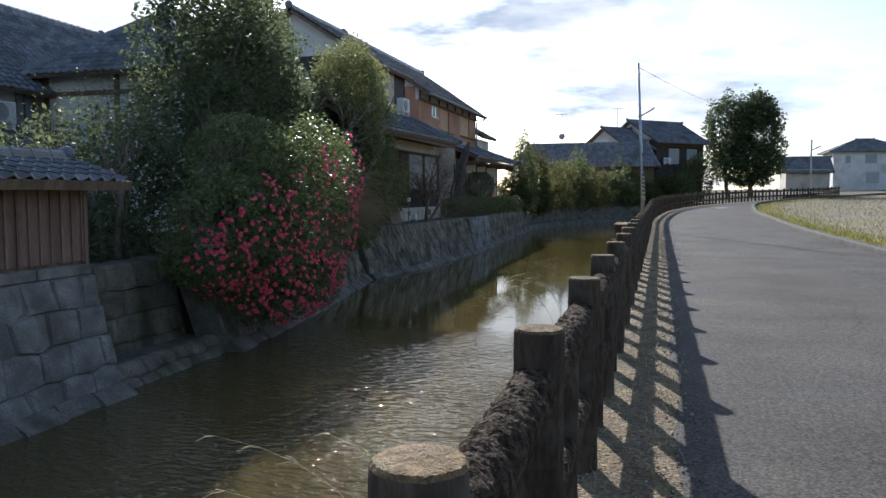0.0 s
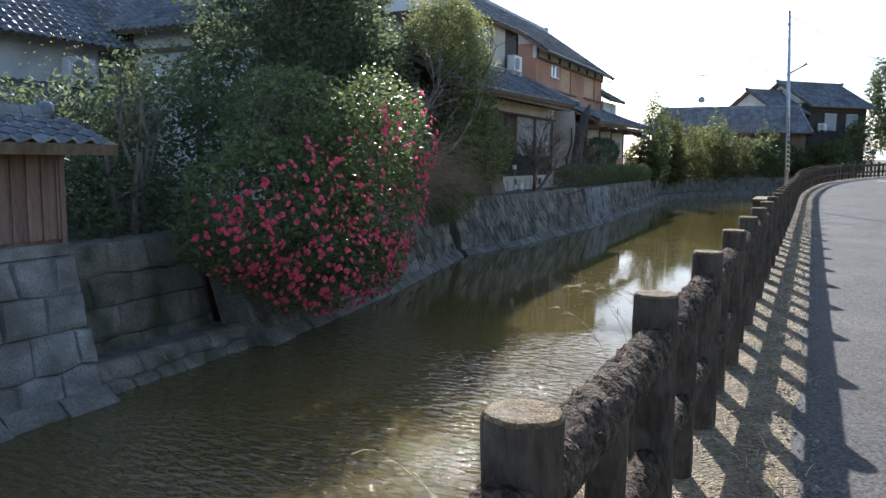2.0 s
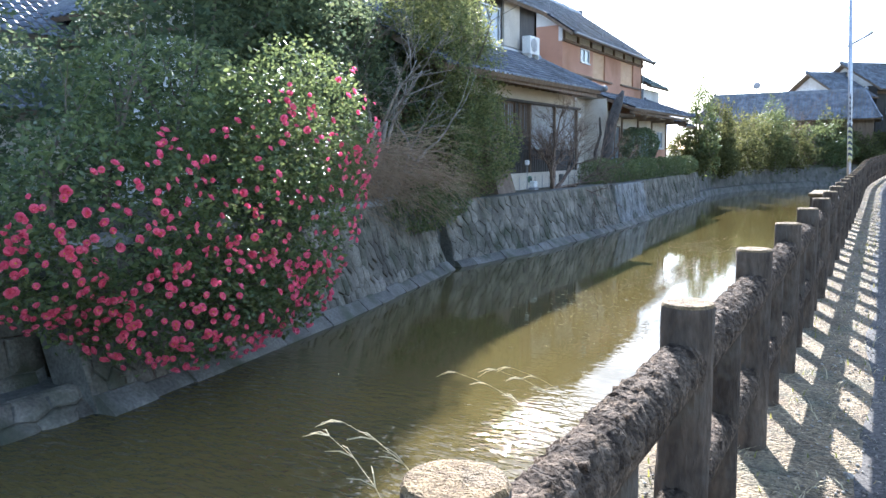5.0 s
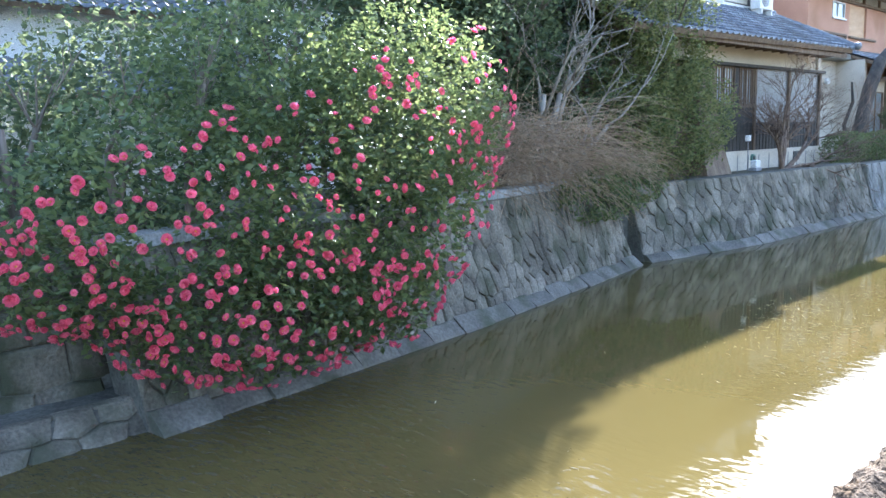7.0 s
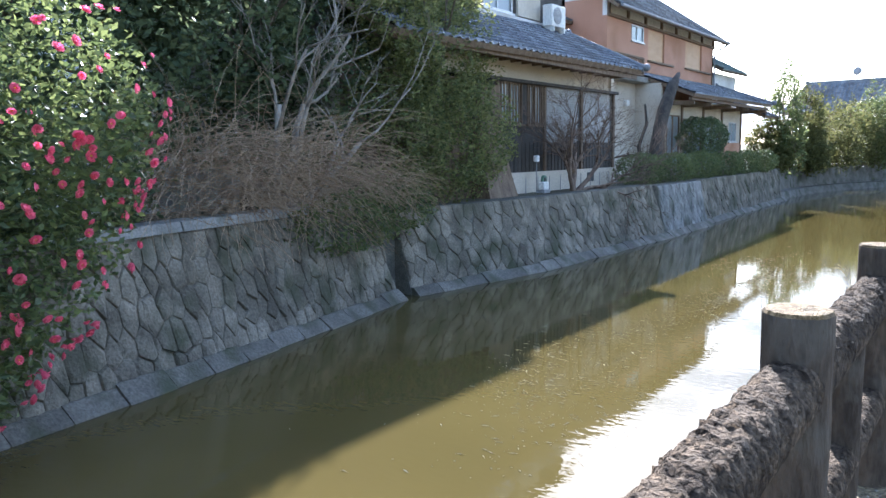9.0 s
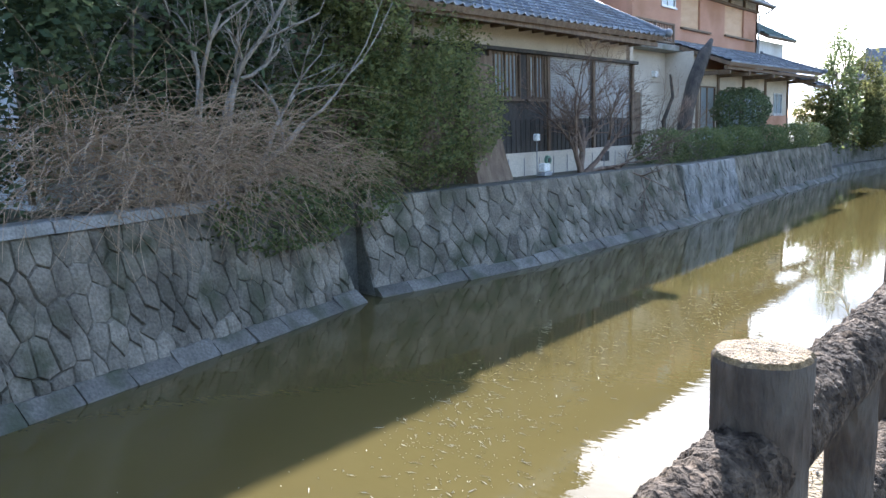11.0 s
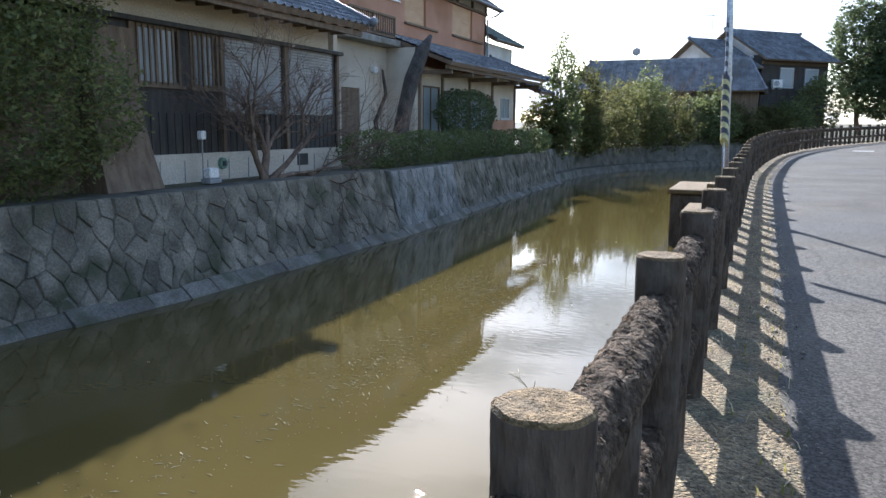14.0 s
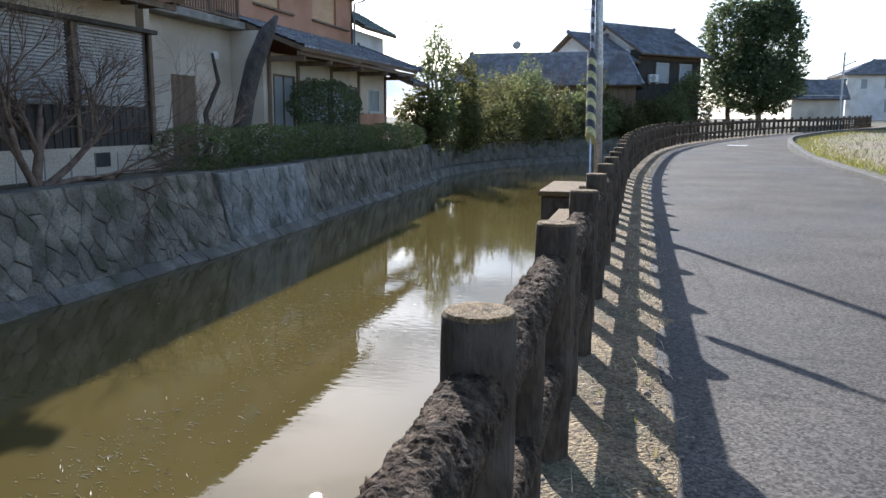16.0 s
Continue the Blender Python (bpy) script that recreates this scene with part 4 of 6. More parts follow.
def reed(name, base, height, lean, seed):
    """A dry reed on the near bank with a nodding, feathered head."""
    r = random.Random(seed)
    ob = thing(name, "dry pale reed nodding over the water", "reed", "reeds on the near bank", base)
    bm = bmesh.new()
    pts = [Vector(base) + Vector((lean[0] * q ** 2.4, lean[1] * q ** 2.4, height * (q - 0.28 * q ** 3))) for q in [i / 9 for i in range(10)]]
    tube(bm, pts, [0.0035 - 0.0003 * i for i in range(10)], 4)
    for k in (6, 7, 8, 9):
        d = (pts[k] - pts[k - 1]).normalized()
        for _ in range(3):
            e = (d + Vector((r.uniform(-0.5, 0.5), r.uniform(-0.5, 0.5), -0.3))).normalized()
            tube(bm, [pts[k], pts[k] + e * 0.05, pts[k] + e * 0.1 + Vector((0, 0, -0.02))], [0.0016, 0.002, 0.0008], 3)
    part("stem", bm, M_STRAW, ob)
    return ob


# drifting bits in rafts; their pale colour imitates lines of glitter and foam
dv, df = [], []
dr_ = random.Random(77)
rafts = [(dr_.uniform(14, 27), dr_.gauss(0, 0.5)) for _ in range(26)]
for _ in range(2600):
    if dr_.random() < 0.97:
        y, x = dr_.choice(rafts)
        y += dr_.gauss(0, 0.7)
        x += -3.4 - 0.02 * (y - 20) + dr_.gauss(0, 0.18) + 0.2 * math.sin(y * 1.4)
    else:
        y = dr_.uniform(9, 33)
        x = dr_.uniform(-6, -1)
    if x > -0.8 or x < bank_x(y) + 0.3:
        continue
    a, length, w = dr_.gauss(0.35, 0.5), dr_.choice((0.01, 0.012, 0.015, 0.02, 0.035, 0.1)), dr_.uniform(0.002, 0.005)
    d, t = Vector((math.sin(a + 1.2), math.cos(a + 1.2), 0)), Vector((math.cos(a + 1.2), -math.sin(a + 1.2), 0))
    c, k = Vector((x, y, WATER_Z + 0.004)), len(dv)
    dv += [c - d * length / 2, c + t * w + Vector((0, 0, 0.004)), c + d * length / 2, c - t * w + Vector((0, 0, 0.003))]
    df += [(k, k + 1, k + 2), (k, k + 2, k + 3)]
tagged(raw("floating_debris_glints", dv, df, M_FOAM_GLINT), "pale straw and leaf bits drifting on the water, also standing in for glints", "debris", kind="stuff")

REEDS = [(-0.55, 0.3, 1.25, -0.8, -0.05), (-0.55, 0.12, 1.05, -0.65, -0.05), (-0.6, -0.1, 0.95, -0.75, 0.0), (-0.55, 0.6, 1.1, -0.5, 0.1), (-0.5, 2.6, 1.05, -0.55, 0.1), (-0.5, 4.3, 1.1, -0.5, 0.0), (-0.5, 4.8, 1.35, -0.45, 0.1), (-0.5, 5.3, 1.45, -0.45, 0.1), (-0.5, 5.6, 1.4, -0.55, 0.0),
         (-0.55, 6.8, 1.15, -0.75, 0.05), (-0.55, 7.1, 1.1, -0.65, 0.0), (-0.55, 7.3, 1.0, -0.7, 0.1), (-0.5, 15.3, 1.15, -0.12, 0.12), (-0.55, 15.5, 1.1, -0.1, 0.1), (-0.52, 17.1, 1.0, -0.15, 0.05)]
for i, (x, y, h, lx, ly) in enumerate(REEDS):
    reed("reed", (x, y, -0.45), h, (lx, ly), 60 + i)


# ---- houses ----
def slope(parent, a, b, c, d, name="roof_tiles", col=0.27, row=0.25, material=None):
    """Rows of curved tiles on a roof plane: a, b along the eave, d, c along its top."""
    a, b, c, d = Vector(a), Vector(b), Vector(c), Vector(d)
    e = (b - a).normalized()
    up = ((d - a) - e * (d - a).dot(e))
    height = up.length
    n = e.cross(up.normalized())
    if n.z < 0:
        n = -n
    rows = max(1, round(height / row))
    verts, faces = [], []
    for j in range(rows):
        strips = []
        for f, lift in ((j / rows, 0.045), (min(1.0, (j + 1.12) / rows), 0.012)):
            l0, r0 = a.lerp(d, f), b.lerp(c, f)
            s0, s1 = (l0 - a).dot(e), (r0 - a).dot(e)
            strips.append((f, lift, s0, s1))
        s0, s1 = strips[0][2], strips[0][3]
        k0, k1 = math.ceil(s0 / col - 0.3), math.floor(s1 / col + 0.3)
        for k in range(k0, k1):
            o = len(verts)
            for f, lift, q0, q1 in strips:
                base = a.lerp(d, f)
                base = base - e * (base - a).dot(e)
                for q in range(6):
                    s = (k + q / 5) * col
                    w = 0.034 * math.cos((q / 5) * 2 * math.pi) * (1 if q < 3 else 0.75)
                    verts.append(base + e * min(max(s, q0 - 0.05), q1 + 0.05) + n * (w + lift))
            o2 = len(verts)
            for q in range(6):
                verts.append(verts[o + q] - n * 0.035)
            faces += [(o + q, o + q + 1, o + q + 7, o + q + 6) for q in range(5)]
            faces += [(o2 + q, o2 + q + 1, o + q + 1, o + q) for q in range(5)]
    tagged(raw(name, verts, faces, material or M_TILE, parent, smooth=True), kind="stuff")
    bm = bmesh.new()
    under = [p - n * t for t in (0.0, 0.12) for p in (a, b, c, d)]
    v = [bm.verts.new(p) for p in under]
    for q in ((0, 1, 2, 3), (7, 6, 5, 4), (0, 4, 5, 1), (1, 5, 6, 2), (2, 6, 7, 3), (3, 7, 4, 0)):
        bm.faces.new([v[k] for k in q])
    part("roof_deck", bm, M_WOOD, parent)


def ridge(parent, p, q, r=0.13, material=None):
    """Stacked ridge tiles with a rounded top and a knob at each end."""
    p, q = Vector(p), Vector(q)
    d = (q - p).normalized()
    s = d.cross(Vector((0, 0, 1))).normalized()
    u = s.cross(d)
    verts, faces = [], []
    n = max(1, round((q - p).length / 0.3))
    prof = [(-1.1, -0.6), (-1.0, 0.4), (-0.75, 0.45), (-0.7, 1.0), (-0.35, 1.45), (0.35, 1.45), (0.7, 1.0), (0.75, 0.45), (1.0, 0.4), (1.1, -0.6)]
    for i in range(n):
        o = len(verts)
        for t, k in ((i / n, 1.0), ((i + 1.06) / n, 0.93)):
            verts += [p.lerp(q, t) + s * x * r * k + u * z * r * k for x, z in prof]
        faces += [(o + k, o + k + 1, o + k + 11, o + k + 10) for k in range(9)]
        faces.append(tuple(range(o + 9, o - 1, -1)))
    faces.append(tuple(range(len(verts) - 10, len(verts))))
    tagged(raw("ridge", verts, faces, material or M_TILE, parent), kind="stuff")
    for end, way in ((p, -d), (q, d)):
        bm = bmesh.new()
        bmesh.ops.create_uvsphere(bm, u_segments=8, v_segments=6, radius=r * 1.25, matrix=Matrix.Translation(end + u * r * 0.9 + way * r * 0.3))
        part("ridge_end", bm, M_TILE, parent, smooth=True)


def gable_roof(house, x0, x1, y0, y1, z_eave, z_ridge, over=0.5, along="y"):
    """Two tiled slopes over a box."""
    if along == "y":
        xm = (x0 + x1) / 2
        k = (z_ridge - z_eave) / ((x1 - x0) / 2)
        ze = z_eave - k * over
        slope(house, (x1 + over, y0 - over, ze), (x1 + over, y1 + over, ze), (xm, y1 + over, z_ridge), (xm, y0 - over, z_ridge))
        slope(house, (x0 - over, y1 + over, ze), (x0 - over, y0 - over, ze), (xm, y0 - over, z_ridge), (xm, y1 + over, z_ridge))
        ridge(house, (xm, y0 - over, z_ridge), (xm, y1 + over, z_ridge))
        for y in (y0, y1):
            bm = bmesh.new()
            f = [bm.verts.new(p) for p in ((x0, y, z_eave - 0.1), (x1, y, z_eave - 0.1), (x1, y, z_eave), (xm, y, z_ridge - 0.08), (x0, y, z_eave))]
            bm.faces.new(f)
            r = bmesh.ops.extrude_face_region(bm, geom=bm.faces[:])
            bmesh.ops.translate(bm, verts=[v for v in r["geom"] if isinstance(v, bmesh.types.BMVert)], vec=(0, 0.12 if y == y0 else -0.12, 0))
            part("gable", bm, M_PLASTER, house)
    else:
        ym = (y0 + y1) / 2
        k = (z_ridge - z_eave) / ((y1 - y0) / 2)
        ze = z_eave - k * over
        slope(house, (x0 - over, y0 - over, ze), (x1 + over, y0 - over, ze), (x1 + over, ym, z_ridge), (x0 - over, ym, z_ridge))
        slope(house, (x1 + over, y1 + over, ze), (x0 - over, y1 + over, ze), (x0 - over, ym, z_ridge), (x1 + over, ym, z_ridge))
        ridge(house, (x0 - over, ym, z_ridge), (x1 + over, ym, z_ridge))
        for x in (x0, x1):
            bm = bmesh.new()
            f = [bm.verts.new(p) for p in ((x, y0, z_eave - 0.1), (x, y1, z_eave - 0.1), (x, y1, z_eave), (x, ym, z_ridge - 0.08), (x, y0, z_eave))]
            bm.faces.new(f)
            r = bmesh.ops.extrude_face_region(bm, geom=bm.faces[:])
            bmesh.ops.translate(bm, verts=[v for v in r["geom"] if isinstance(v, bmesh.types.BMVert)], vec=(0.12 if x == x0 else -0.12, 0, 0))
            part("gable", bm, M_PLASTER, house)


def hip_roof(house, x0, x1, y0, y1, z_eave, z_ridge, over=0.5, inset=None):
    """Four tiled slopes; the ridge lies along the longer side."""
    ex0, ex1, ey0, ey1 = x0 - over, x1 + over, y0 - over, y1 + over
    long_y = (ey1 - ey0) >= (ex1 - ex0)
    i = inset or min(ey1 - ey0, ex1 - ex0) / 2
    if long_y:
        xm = (ex0 + ex1) / 2
        r0, r1 = Vector((xm, ey0 + i, z_ridge)), Vector((xm, ey1 - i, z_ridge))
        slope(house, (ex1, ey0, z_eave), (ex1, ey1, z_eave), r1, r0)
        slope(house, (ex0, ey1, z_eave), (ex0, ey0, z_eave), r0, r1)
        slope(house, (ex0, ey0, z_eave), (ex1, ey0, z_eave), r0, r0)
        slope(house, (ex1, ey1, z_eave), (ex0, ey1, z_eave), r1, r1)
        ends = ((r0, (ex0, ey0), (ex1, ey0)), (r1, (ex0, ey1), (ex1, ey1)))
    else:
        ym = (ey0 + ey1) / 2
        r0, r1 = Vector((ex0 + i, ym, z_ridge)), Vector((ex1 - i, ym, z_ridge))
        slope(house, (ex0, ey0, z_eave), (ex1, ey0, z_eave), r1, r0)
        slope(house, (ex1, ey1, z_eave), (ex0, ey1, z_eave), r0, r1)
        slope(house, (ex1, ey0, z_eave), (ex1, ey1, z_eave), r1, r1)
        slope(house, (ex0, ey1, z_eave), (ex0, ey0, z_eave), r0, r0)
        ends = ((r0, (ex0, ey0), (ex0, ey1)), (r1, (ex1, ey0), (ex1, ey1)))
    if (r1 - r0).length > 0.3:
        ridge(house, r0, r1)
    for r, a, b in ends:
        for c in (a, b):
            ridge(house, (*c, z_eave + 0.05), r, 0.09)


def wall_x(house, x, y0, y1, z0, z1, material, holes=(), thick=0.18, name="wall", label=""):
    """A wall that faces along x, with openings (y0, y1, z0, z1) cut through it."""
    ys = sorted({y0, y1, *[h[0] for h in holes], *[h[1] for h in holes]})
    zs = sorted({z0, z1, *[h[2] for h in holes], *[h[3] for h in holes]})
    bm = bmesh.new()
    for a, b in zip(ys, ys[1:]):
        for c, d in zip(zs, zs[1:]):
            if not any(h[0] <= (a + b) / 2 <= h[1] and h[2] <= (c + d) / 2 <= h[3] for h in holes):
                box(bm, (x - thick, a, c), (x, b, d))
    bmesh.ops.remove_doubles(bm, verts=bm.verts, dist=0.001)
    return part(name, bm, material, house, label)


def wall_y(house, y, x0, x1, z0, z1, material, thick=0.18, name="wall", label="", out=1):
    return part(name, boxes(((x0, y, z0), (x1, y + thick * out, z1))), material, house, label)


def window(house, x, y0, y1, z0, z1, frame_material=None, panes=2, bars=0, deep=0.06):
    """A framed window in a wall that faces +x: frame, panes, sill and lattice bars."""
    w = place(thing("window", "", ""), house)
    for key in ("label", "category"):
        if key in w:
            del w[key]
    fm, t = frame_material or M_STEEL, 0.05
    part("window_frame", boxes(((x - deep, y0, z0), (x + 0.02, y0 + t, z1)), ((x - deep, y1 - t, z0), (x + 0.02, y1, z1)), ((x - deep, y0 + t, z0), (x + 0.02, y1 - t, z0 + t)), ((x - deep, y0 + t, z1 - t), (x + 0.02, y1 - t, z1))), fm, w)
    step = (y1 - y0 - 2 * t) / panes
    for i in range(panes):
        a = y0 + t + i * step
        part("pane", boxes(((x - deep + 0.01 + 0.012 * (i % 2), a + 0.02, z0 + t), (x - deep + 0.02 + 0.012 * (i % 2), a + step - 0.02, z1 - t))), M_GLASS, w)
        if i:
            part("mullion", boxes(((x - deep, a - 0.02, z0 + t), (x, a + 0.02, z1 - t))), fm, w)
    part("window_sill", boxes(((x - 0.02, y0 - 0.05, z0 - 0.05), (x + 0.07, y1 + 0.05, z0 - 0.004))), fm, w)
    for i in range(bars):
        y = y0 + (y1 - y0) * (i + 0.5) / bars
        part("bar", boxes(((x + 0.025, y - 0.018, z0 + 0.01), (x + 0.05, y + 0.018, z1 - 0.01))), M_WOOD, w)
    return w


def ac_unit(p, turn=0.0):
    """An outdoor air-conditioning unit: case, fan grille, blades' hub, feet, stand."""
    ac = thing("air_conditioner", "white outdoor air-conditioning unit on a metal stand", "air conditioner", "air conditioners", p)
    x, y, z = p
    part("case", boxes(((x - 0.15, y - 0.4, z + 0.14), (x + 0.15, y + 0.4, z + 0.72)), bevel=0.02), M_ACWHITE, ac)
    bm = bmesh.new()
    bmesh.ops.create_cone(bm, cap_ends=True, segments=24, radius1=0.23, radius2=0.22, depth=0.02, matrix=Matrix.Translation((x + 0.158, y - 0.1, z + 0.43)) @ Matrix.Rotation(radians(90), 4, "Y"))
    part("fan_recess", bm, M_GREY, ac)
    bm = bmesh.new()
    for r in (0.06, 0.12, 0.18, 0.23):
        tube(bm, [(x + 0.175, y - 0.1 + r * math.cos(a), z + 0.43 + r * math.sin(a)) for a in [k * math.pi / 10 for k in range(21)]], [0.006] * 21, 4)
    part("fan_grille", bm, M_ACWHITE, ac)
    for dy in (-0.3, 0.3):
        part("foot", boxes(((x - 0.16, y + dy - 0.025, z), (x + 0.16, y + dy + 0.025, z + 0.14))), M_ACWHITE, ac)
    ac.matrix_basis = Matrix.Translation(p) @ Matrix.Rotation(turn, 4, "Z")
    return ac


M_GREENTILE = mat("green_roof_tile", (0.09, 0.15, 0.14), (0.15, 0.22, 0.2), 2.0, 0.3, 0.3, 25, island=0.2)
M_LOUVRE = mat("pale_louvre", (0.33, 0.33, 0.32), (0.42, 0.42, 0.41), 2, 0.6, 0.2, 30)

# the black-boarded two-storey house
h1 = thing("house", "two-storey house with dark boarded walls and grey tile roofs", "house", at=(-9.0, 26.0, 0.4))
part("plinth", boxes(((-9.3, 22.4, 0.3), (-8.92, 29.8, 0.9))), M_CREAM, h1, "cream concrete plinth")
wall_x(h1, -9.0, 22.4, 29.8, 0.9, 3.08, M_DARKWOOD, [(23.45, 24.5, 2.05, 3.0), (24.75, 25.5, 2.05, 3.0), (25.65, 27.5, 1.62, 3.05), (27.75, 29.55, 1.62, 3.05)], label="black weathered board wall")
window(h1, -9.0, 23.45, 24.5, 2.05, 3.0, M_WOOD, 2, 8)
window(h1, -9.0, 24.75, 25.5, 2.05, 3.0, M_WOOD, 2, 6)
for y0, y1 in ((25.65, 27.5), (27.75, 29.55)):
    sh = part("shutter", boxes(((-9.12, y0, 1.62), (-9.04, y1, 3.05))), M_LOUVRE, h1, "grey louvred shutter")
    for i in range(23):
        z = 1.66 + i * 0.06
        part("slat", boxes(((-9.036, y0 + 0.03, z), (-8.985, y1 - 0.03, z + 0.038))), M_LOUVRE, sh)
for i in range(40):
    y = 22.45 + i * 0.185
    part("batten", boxes(((-9.0, y, 0.9), (-8.985, y + 0.03, 1.6))), M_DARKWOOD, h1)
part("head_rail", boxes(((-9.0, 22.4, 3.0), (-8.86, 29.85, 3.08)), bevel=0.01), M_DARKWOOD, h1)
part("lintel_band", boxes(((-9.2, 20.0, 3.084), (-8.95, 29.3, 3.72))), M_CREAM, h1, "cream plaster band below the eave")
wall_x(h1, -9.02, 18.5, 22.35, 0.35, 2.98, M_WOOD)
wall_y(h1, 29.8, -16.0, -9.0, 0.35, 3.5, M_CREAM, out=-1)
wall_y(h1, 18.5, -16.0, -9.2, 0.35, 3.5, M_CREAM)
for y in (23.38, 25.57, 27.62, 29.72):
    part("pillar", boxes(((-9.0, y - 0.05, 0.9), (-8.94, y + 0.05, 3.0)), bevel=0.008), M_WOOD, h1)
bm = bmesh.new()
n0 = []
for h in [0.35 + 0.18 * i for i in range(15)]:
    f = (3.0 - h) / 2.65
    o = 0.42 * f ** 2.2
    n0.append([bm.verts.new(p) for p in ((-8.98 + 0.12 + o, 22.55 - 0.3 * f, h), (-8.98 + 0.12 + o, 23.3 + 0.12 * f ** 2, h), (-9.02, 23.3 + 0.12 * f ** 2, h), (-9.02, 22.55 - 0.3 * f, h))])
for r0, r1 in zip(n0, n0[1:]):
    for k in range(4):
        bm.faces.new((r0[k], r0[(k + 1) % 4], r1[(k + 1) % 4], r1[k]))
part("flared_panel", bm, M_WOOD, h1, "flared panel of weathered bamboo and wood")
slope(h1, (-8.0, 18.6, 3.5), (-8.0, 29.5, 3.6), (-10.35, 29.5, 4.78), (-10.35, 18.6, 4.78))
ridge(h1, (-7.95, 29.5, 3.62), (-10.35, 29.5, 4.8), 0.09)
part("eave_board", boxes(((-8.2, 18.6, 3.36), (-8.13, 29.4, 3.47))), M_WOOD, h1)
for i in range(22):
    y = 18.9 + i * 0.5
    part("rafter", boxes(((-8.95, y, 3.44), (-8.2, y + 0.07, 3.53))), M_WOOD, h1)
# the lower roof's back half beside the upper storey
slope(h1, (-10.35, 18.6, 4.78), (-10.35, 24.6, 4.78), (-12.6, 24.6, 5.9), (-12.6, 18.6, 5.9))
slope(h1, (-16.4, 24.6, 4.1), (-16.4, 18.6, 4.1), (-12.6, 18.6, 5.9), (-12.6, 24.6, 5.9))
ridge(h1, (-12.6, 18.6, 5.92), (-12.6, 24.6, 5.92))
wall_x(h1, -10.35, 24.6, 29.3, 4.3, 6.7, M_DARKWOOD, [(24.9, 26.3, 5.0, 6.1)], label="dark upper wall")
part("upper_band", boxes(((-10.35, 24.6, 4.84), (-10.29, 29.3, 4.95))), M_PLASTER, h1)
window(h1, -10.35, 24.9, 26.3, 5.0, 6.1, M_STEEL, 2)
part("upper_panel", boxes(((-10.35, 26.5, 4.98), (-10.28, 27.7, 6.4))), M_CREAM, h1)
wall_y(h1, 29.3, -16.2, -10.35, 3.5, 6.7, M_DARKWOOD, out=-1)
wall_y(h1, 24.6, -16.2, -10.53, 3.5, 6.7, M_DARKWOOD)
wall_x(h1, -16.0, 18.5, 24.55, 0.35, 4.2, M_DARKWOOD)
wall_x(h1, -16.0, 24.6, 29.8, 0.35, 6.7, M_DARKWOOD)
gable_roof(h1, -16.2, -10.35, 24.7, 29.1, 6.62, 8.5, 0.35)
ac_unit((-9.95, 27.9, 4.66))

# the ochre two-storey house
h2 = thing("house", "two-storey house with ochre plaster, white band and tiled porch roof", "house", at=(-10.5, 40.0, 0.4))
part("plinth", boxes(((-10.2, 36.5, 0.2), (-9.96, 46.9, 0.62))), M_CONCRETE, h2)
wall_x(h2, -10.0, 36.5, 46.9, 0.62, 3.3, M_CREAM, [(36.9, 38.3, 0.7, 2.7), (38.7, 41.0, 0.7, 2.6), (41.3, 43.6, 0.7, 2.6), (44.9, 46.1, 1.7, 2.6)], label="cream lower wall")
for a, b in ((36.9, 38.3), (38.7, 41.0), (41.3, 43.6)):
    window(h2, -10.0, a, b, 0.7, 2.7 if b < 38.5 else 2.6, M_WOOD, 2)
window(h2, -10.0, 44.9, 46.1, 1.7, 2.6, M_STEEL, 2)
part("ochre_panel", boxes(((-10.0, 43.9, 0.62), (-9.97, 46.9, 1.66))), M_OCHRE, h2)
for y in (36.6, 38.5, 41.15, 43.75, 46.8):
    part("pillar", boxes(((-10.0, y - 0.07, 0.62), (-9.93, y + 0.07, 3.3)), bevel=0.01), M_WOOD, h2)
    part("bracket", boxes(((-10.0, y - 0.05, 3.02), (-8.85, y + 0.05, 3.16))), M_WOOD, h2)
part("porch_beam", boxes(((-9.0, 36.4, 3.17), (-8.88, 47.4, 3.28))), M_WOOD, h2)
slope(h2, (-8.75, 36.3, 3.38), (-8.75, 47.5, 3.42), (-11.4, 47.5, 4.4), (-11.4, 36.3, 4.4))
ridge(h2, (-8.7, 47.5, 3.44), (-11.4, 47.5, 4.42), 0.09)
# the flat-roofed link between the two houses, with its balcony
wall_x(h2, -11.0, 29.9, 36.5, 0.3, 3.84, M_CREAM, [(30.6, 31.9, 1.5, 2.7), (33.4, 34.5, 0.35, 2.5)], label="cream wall of the flat-roofed link")
window(h2, -11.0, 30.6, 31.9, 1.5, 2.7, M_STEEL, 2)
part("link_door", boxes(((-11.1, 33.4, 0.35), (-11.04, 34.5, 2.5)), bevel=0.01), M_WOOD, h2)
part("wall", boxes(((-11.0, 36.3, 0.3), (-10.0, 36.48, 3.84))), M_CREAM, h2)
part("link_slab", boxes(((-13.0, 29.6, 3.85), (-10.5, 36.6, 4.05)), bevel=0.02), M_CONCRETE, h2, "weathered grey concrete roof slab")
wall_lamp = part("wall_lamp", boxes(((-11.0, 35.2, 3.0), (-10.85, 35.45, 3.2)), bevel=0.02), M_ACWHITE, h2, "small white wall lamp")
wall_x(h2, -11.4, 34.6, 46.9, 3.3, 6.2, M_OCHRE, [(36.8, 38.0, 5.55, 6.15), (38.5, 41.2, 4.95, 6.15), (42.9, 46.3, 5.0, 6.17)], label="ochre plaster upper wall")
window(h2, -11.4, 36.8, 38.0, 5.55, 6.15, M_STEEL, 2)
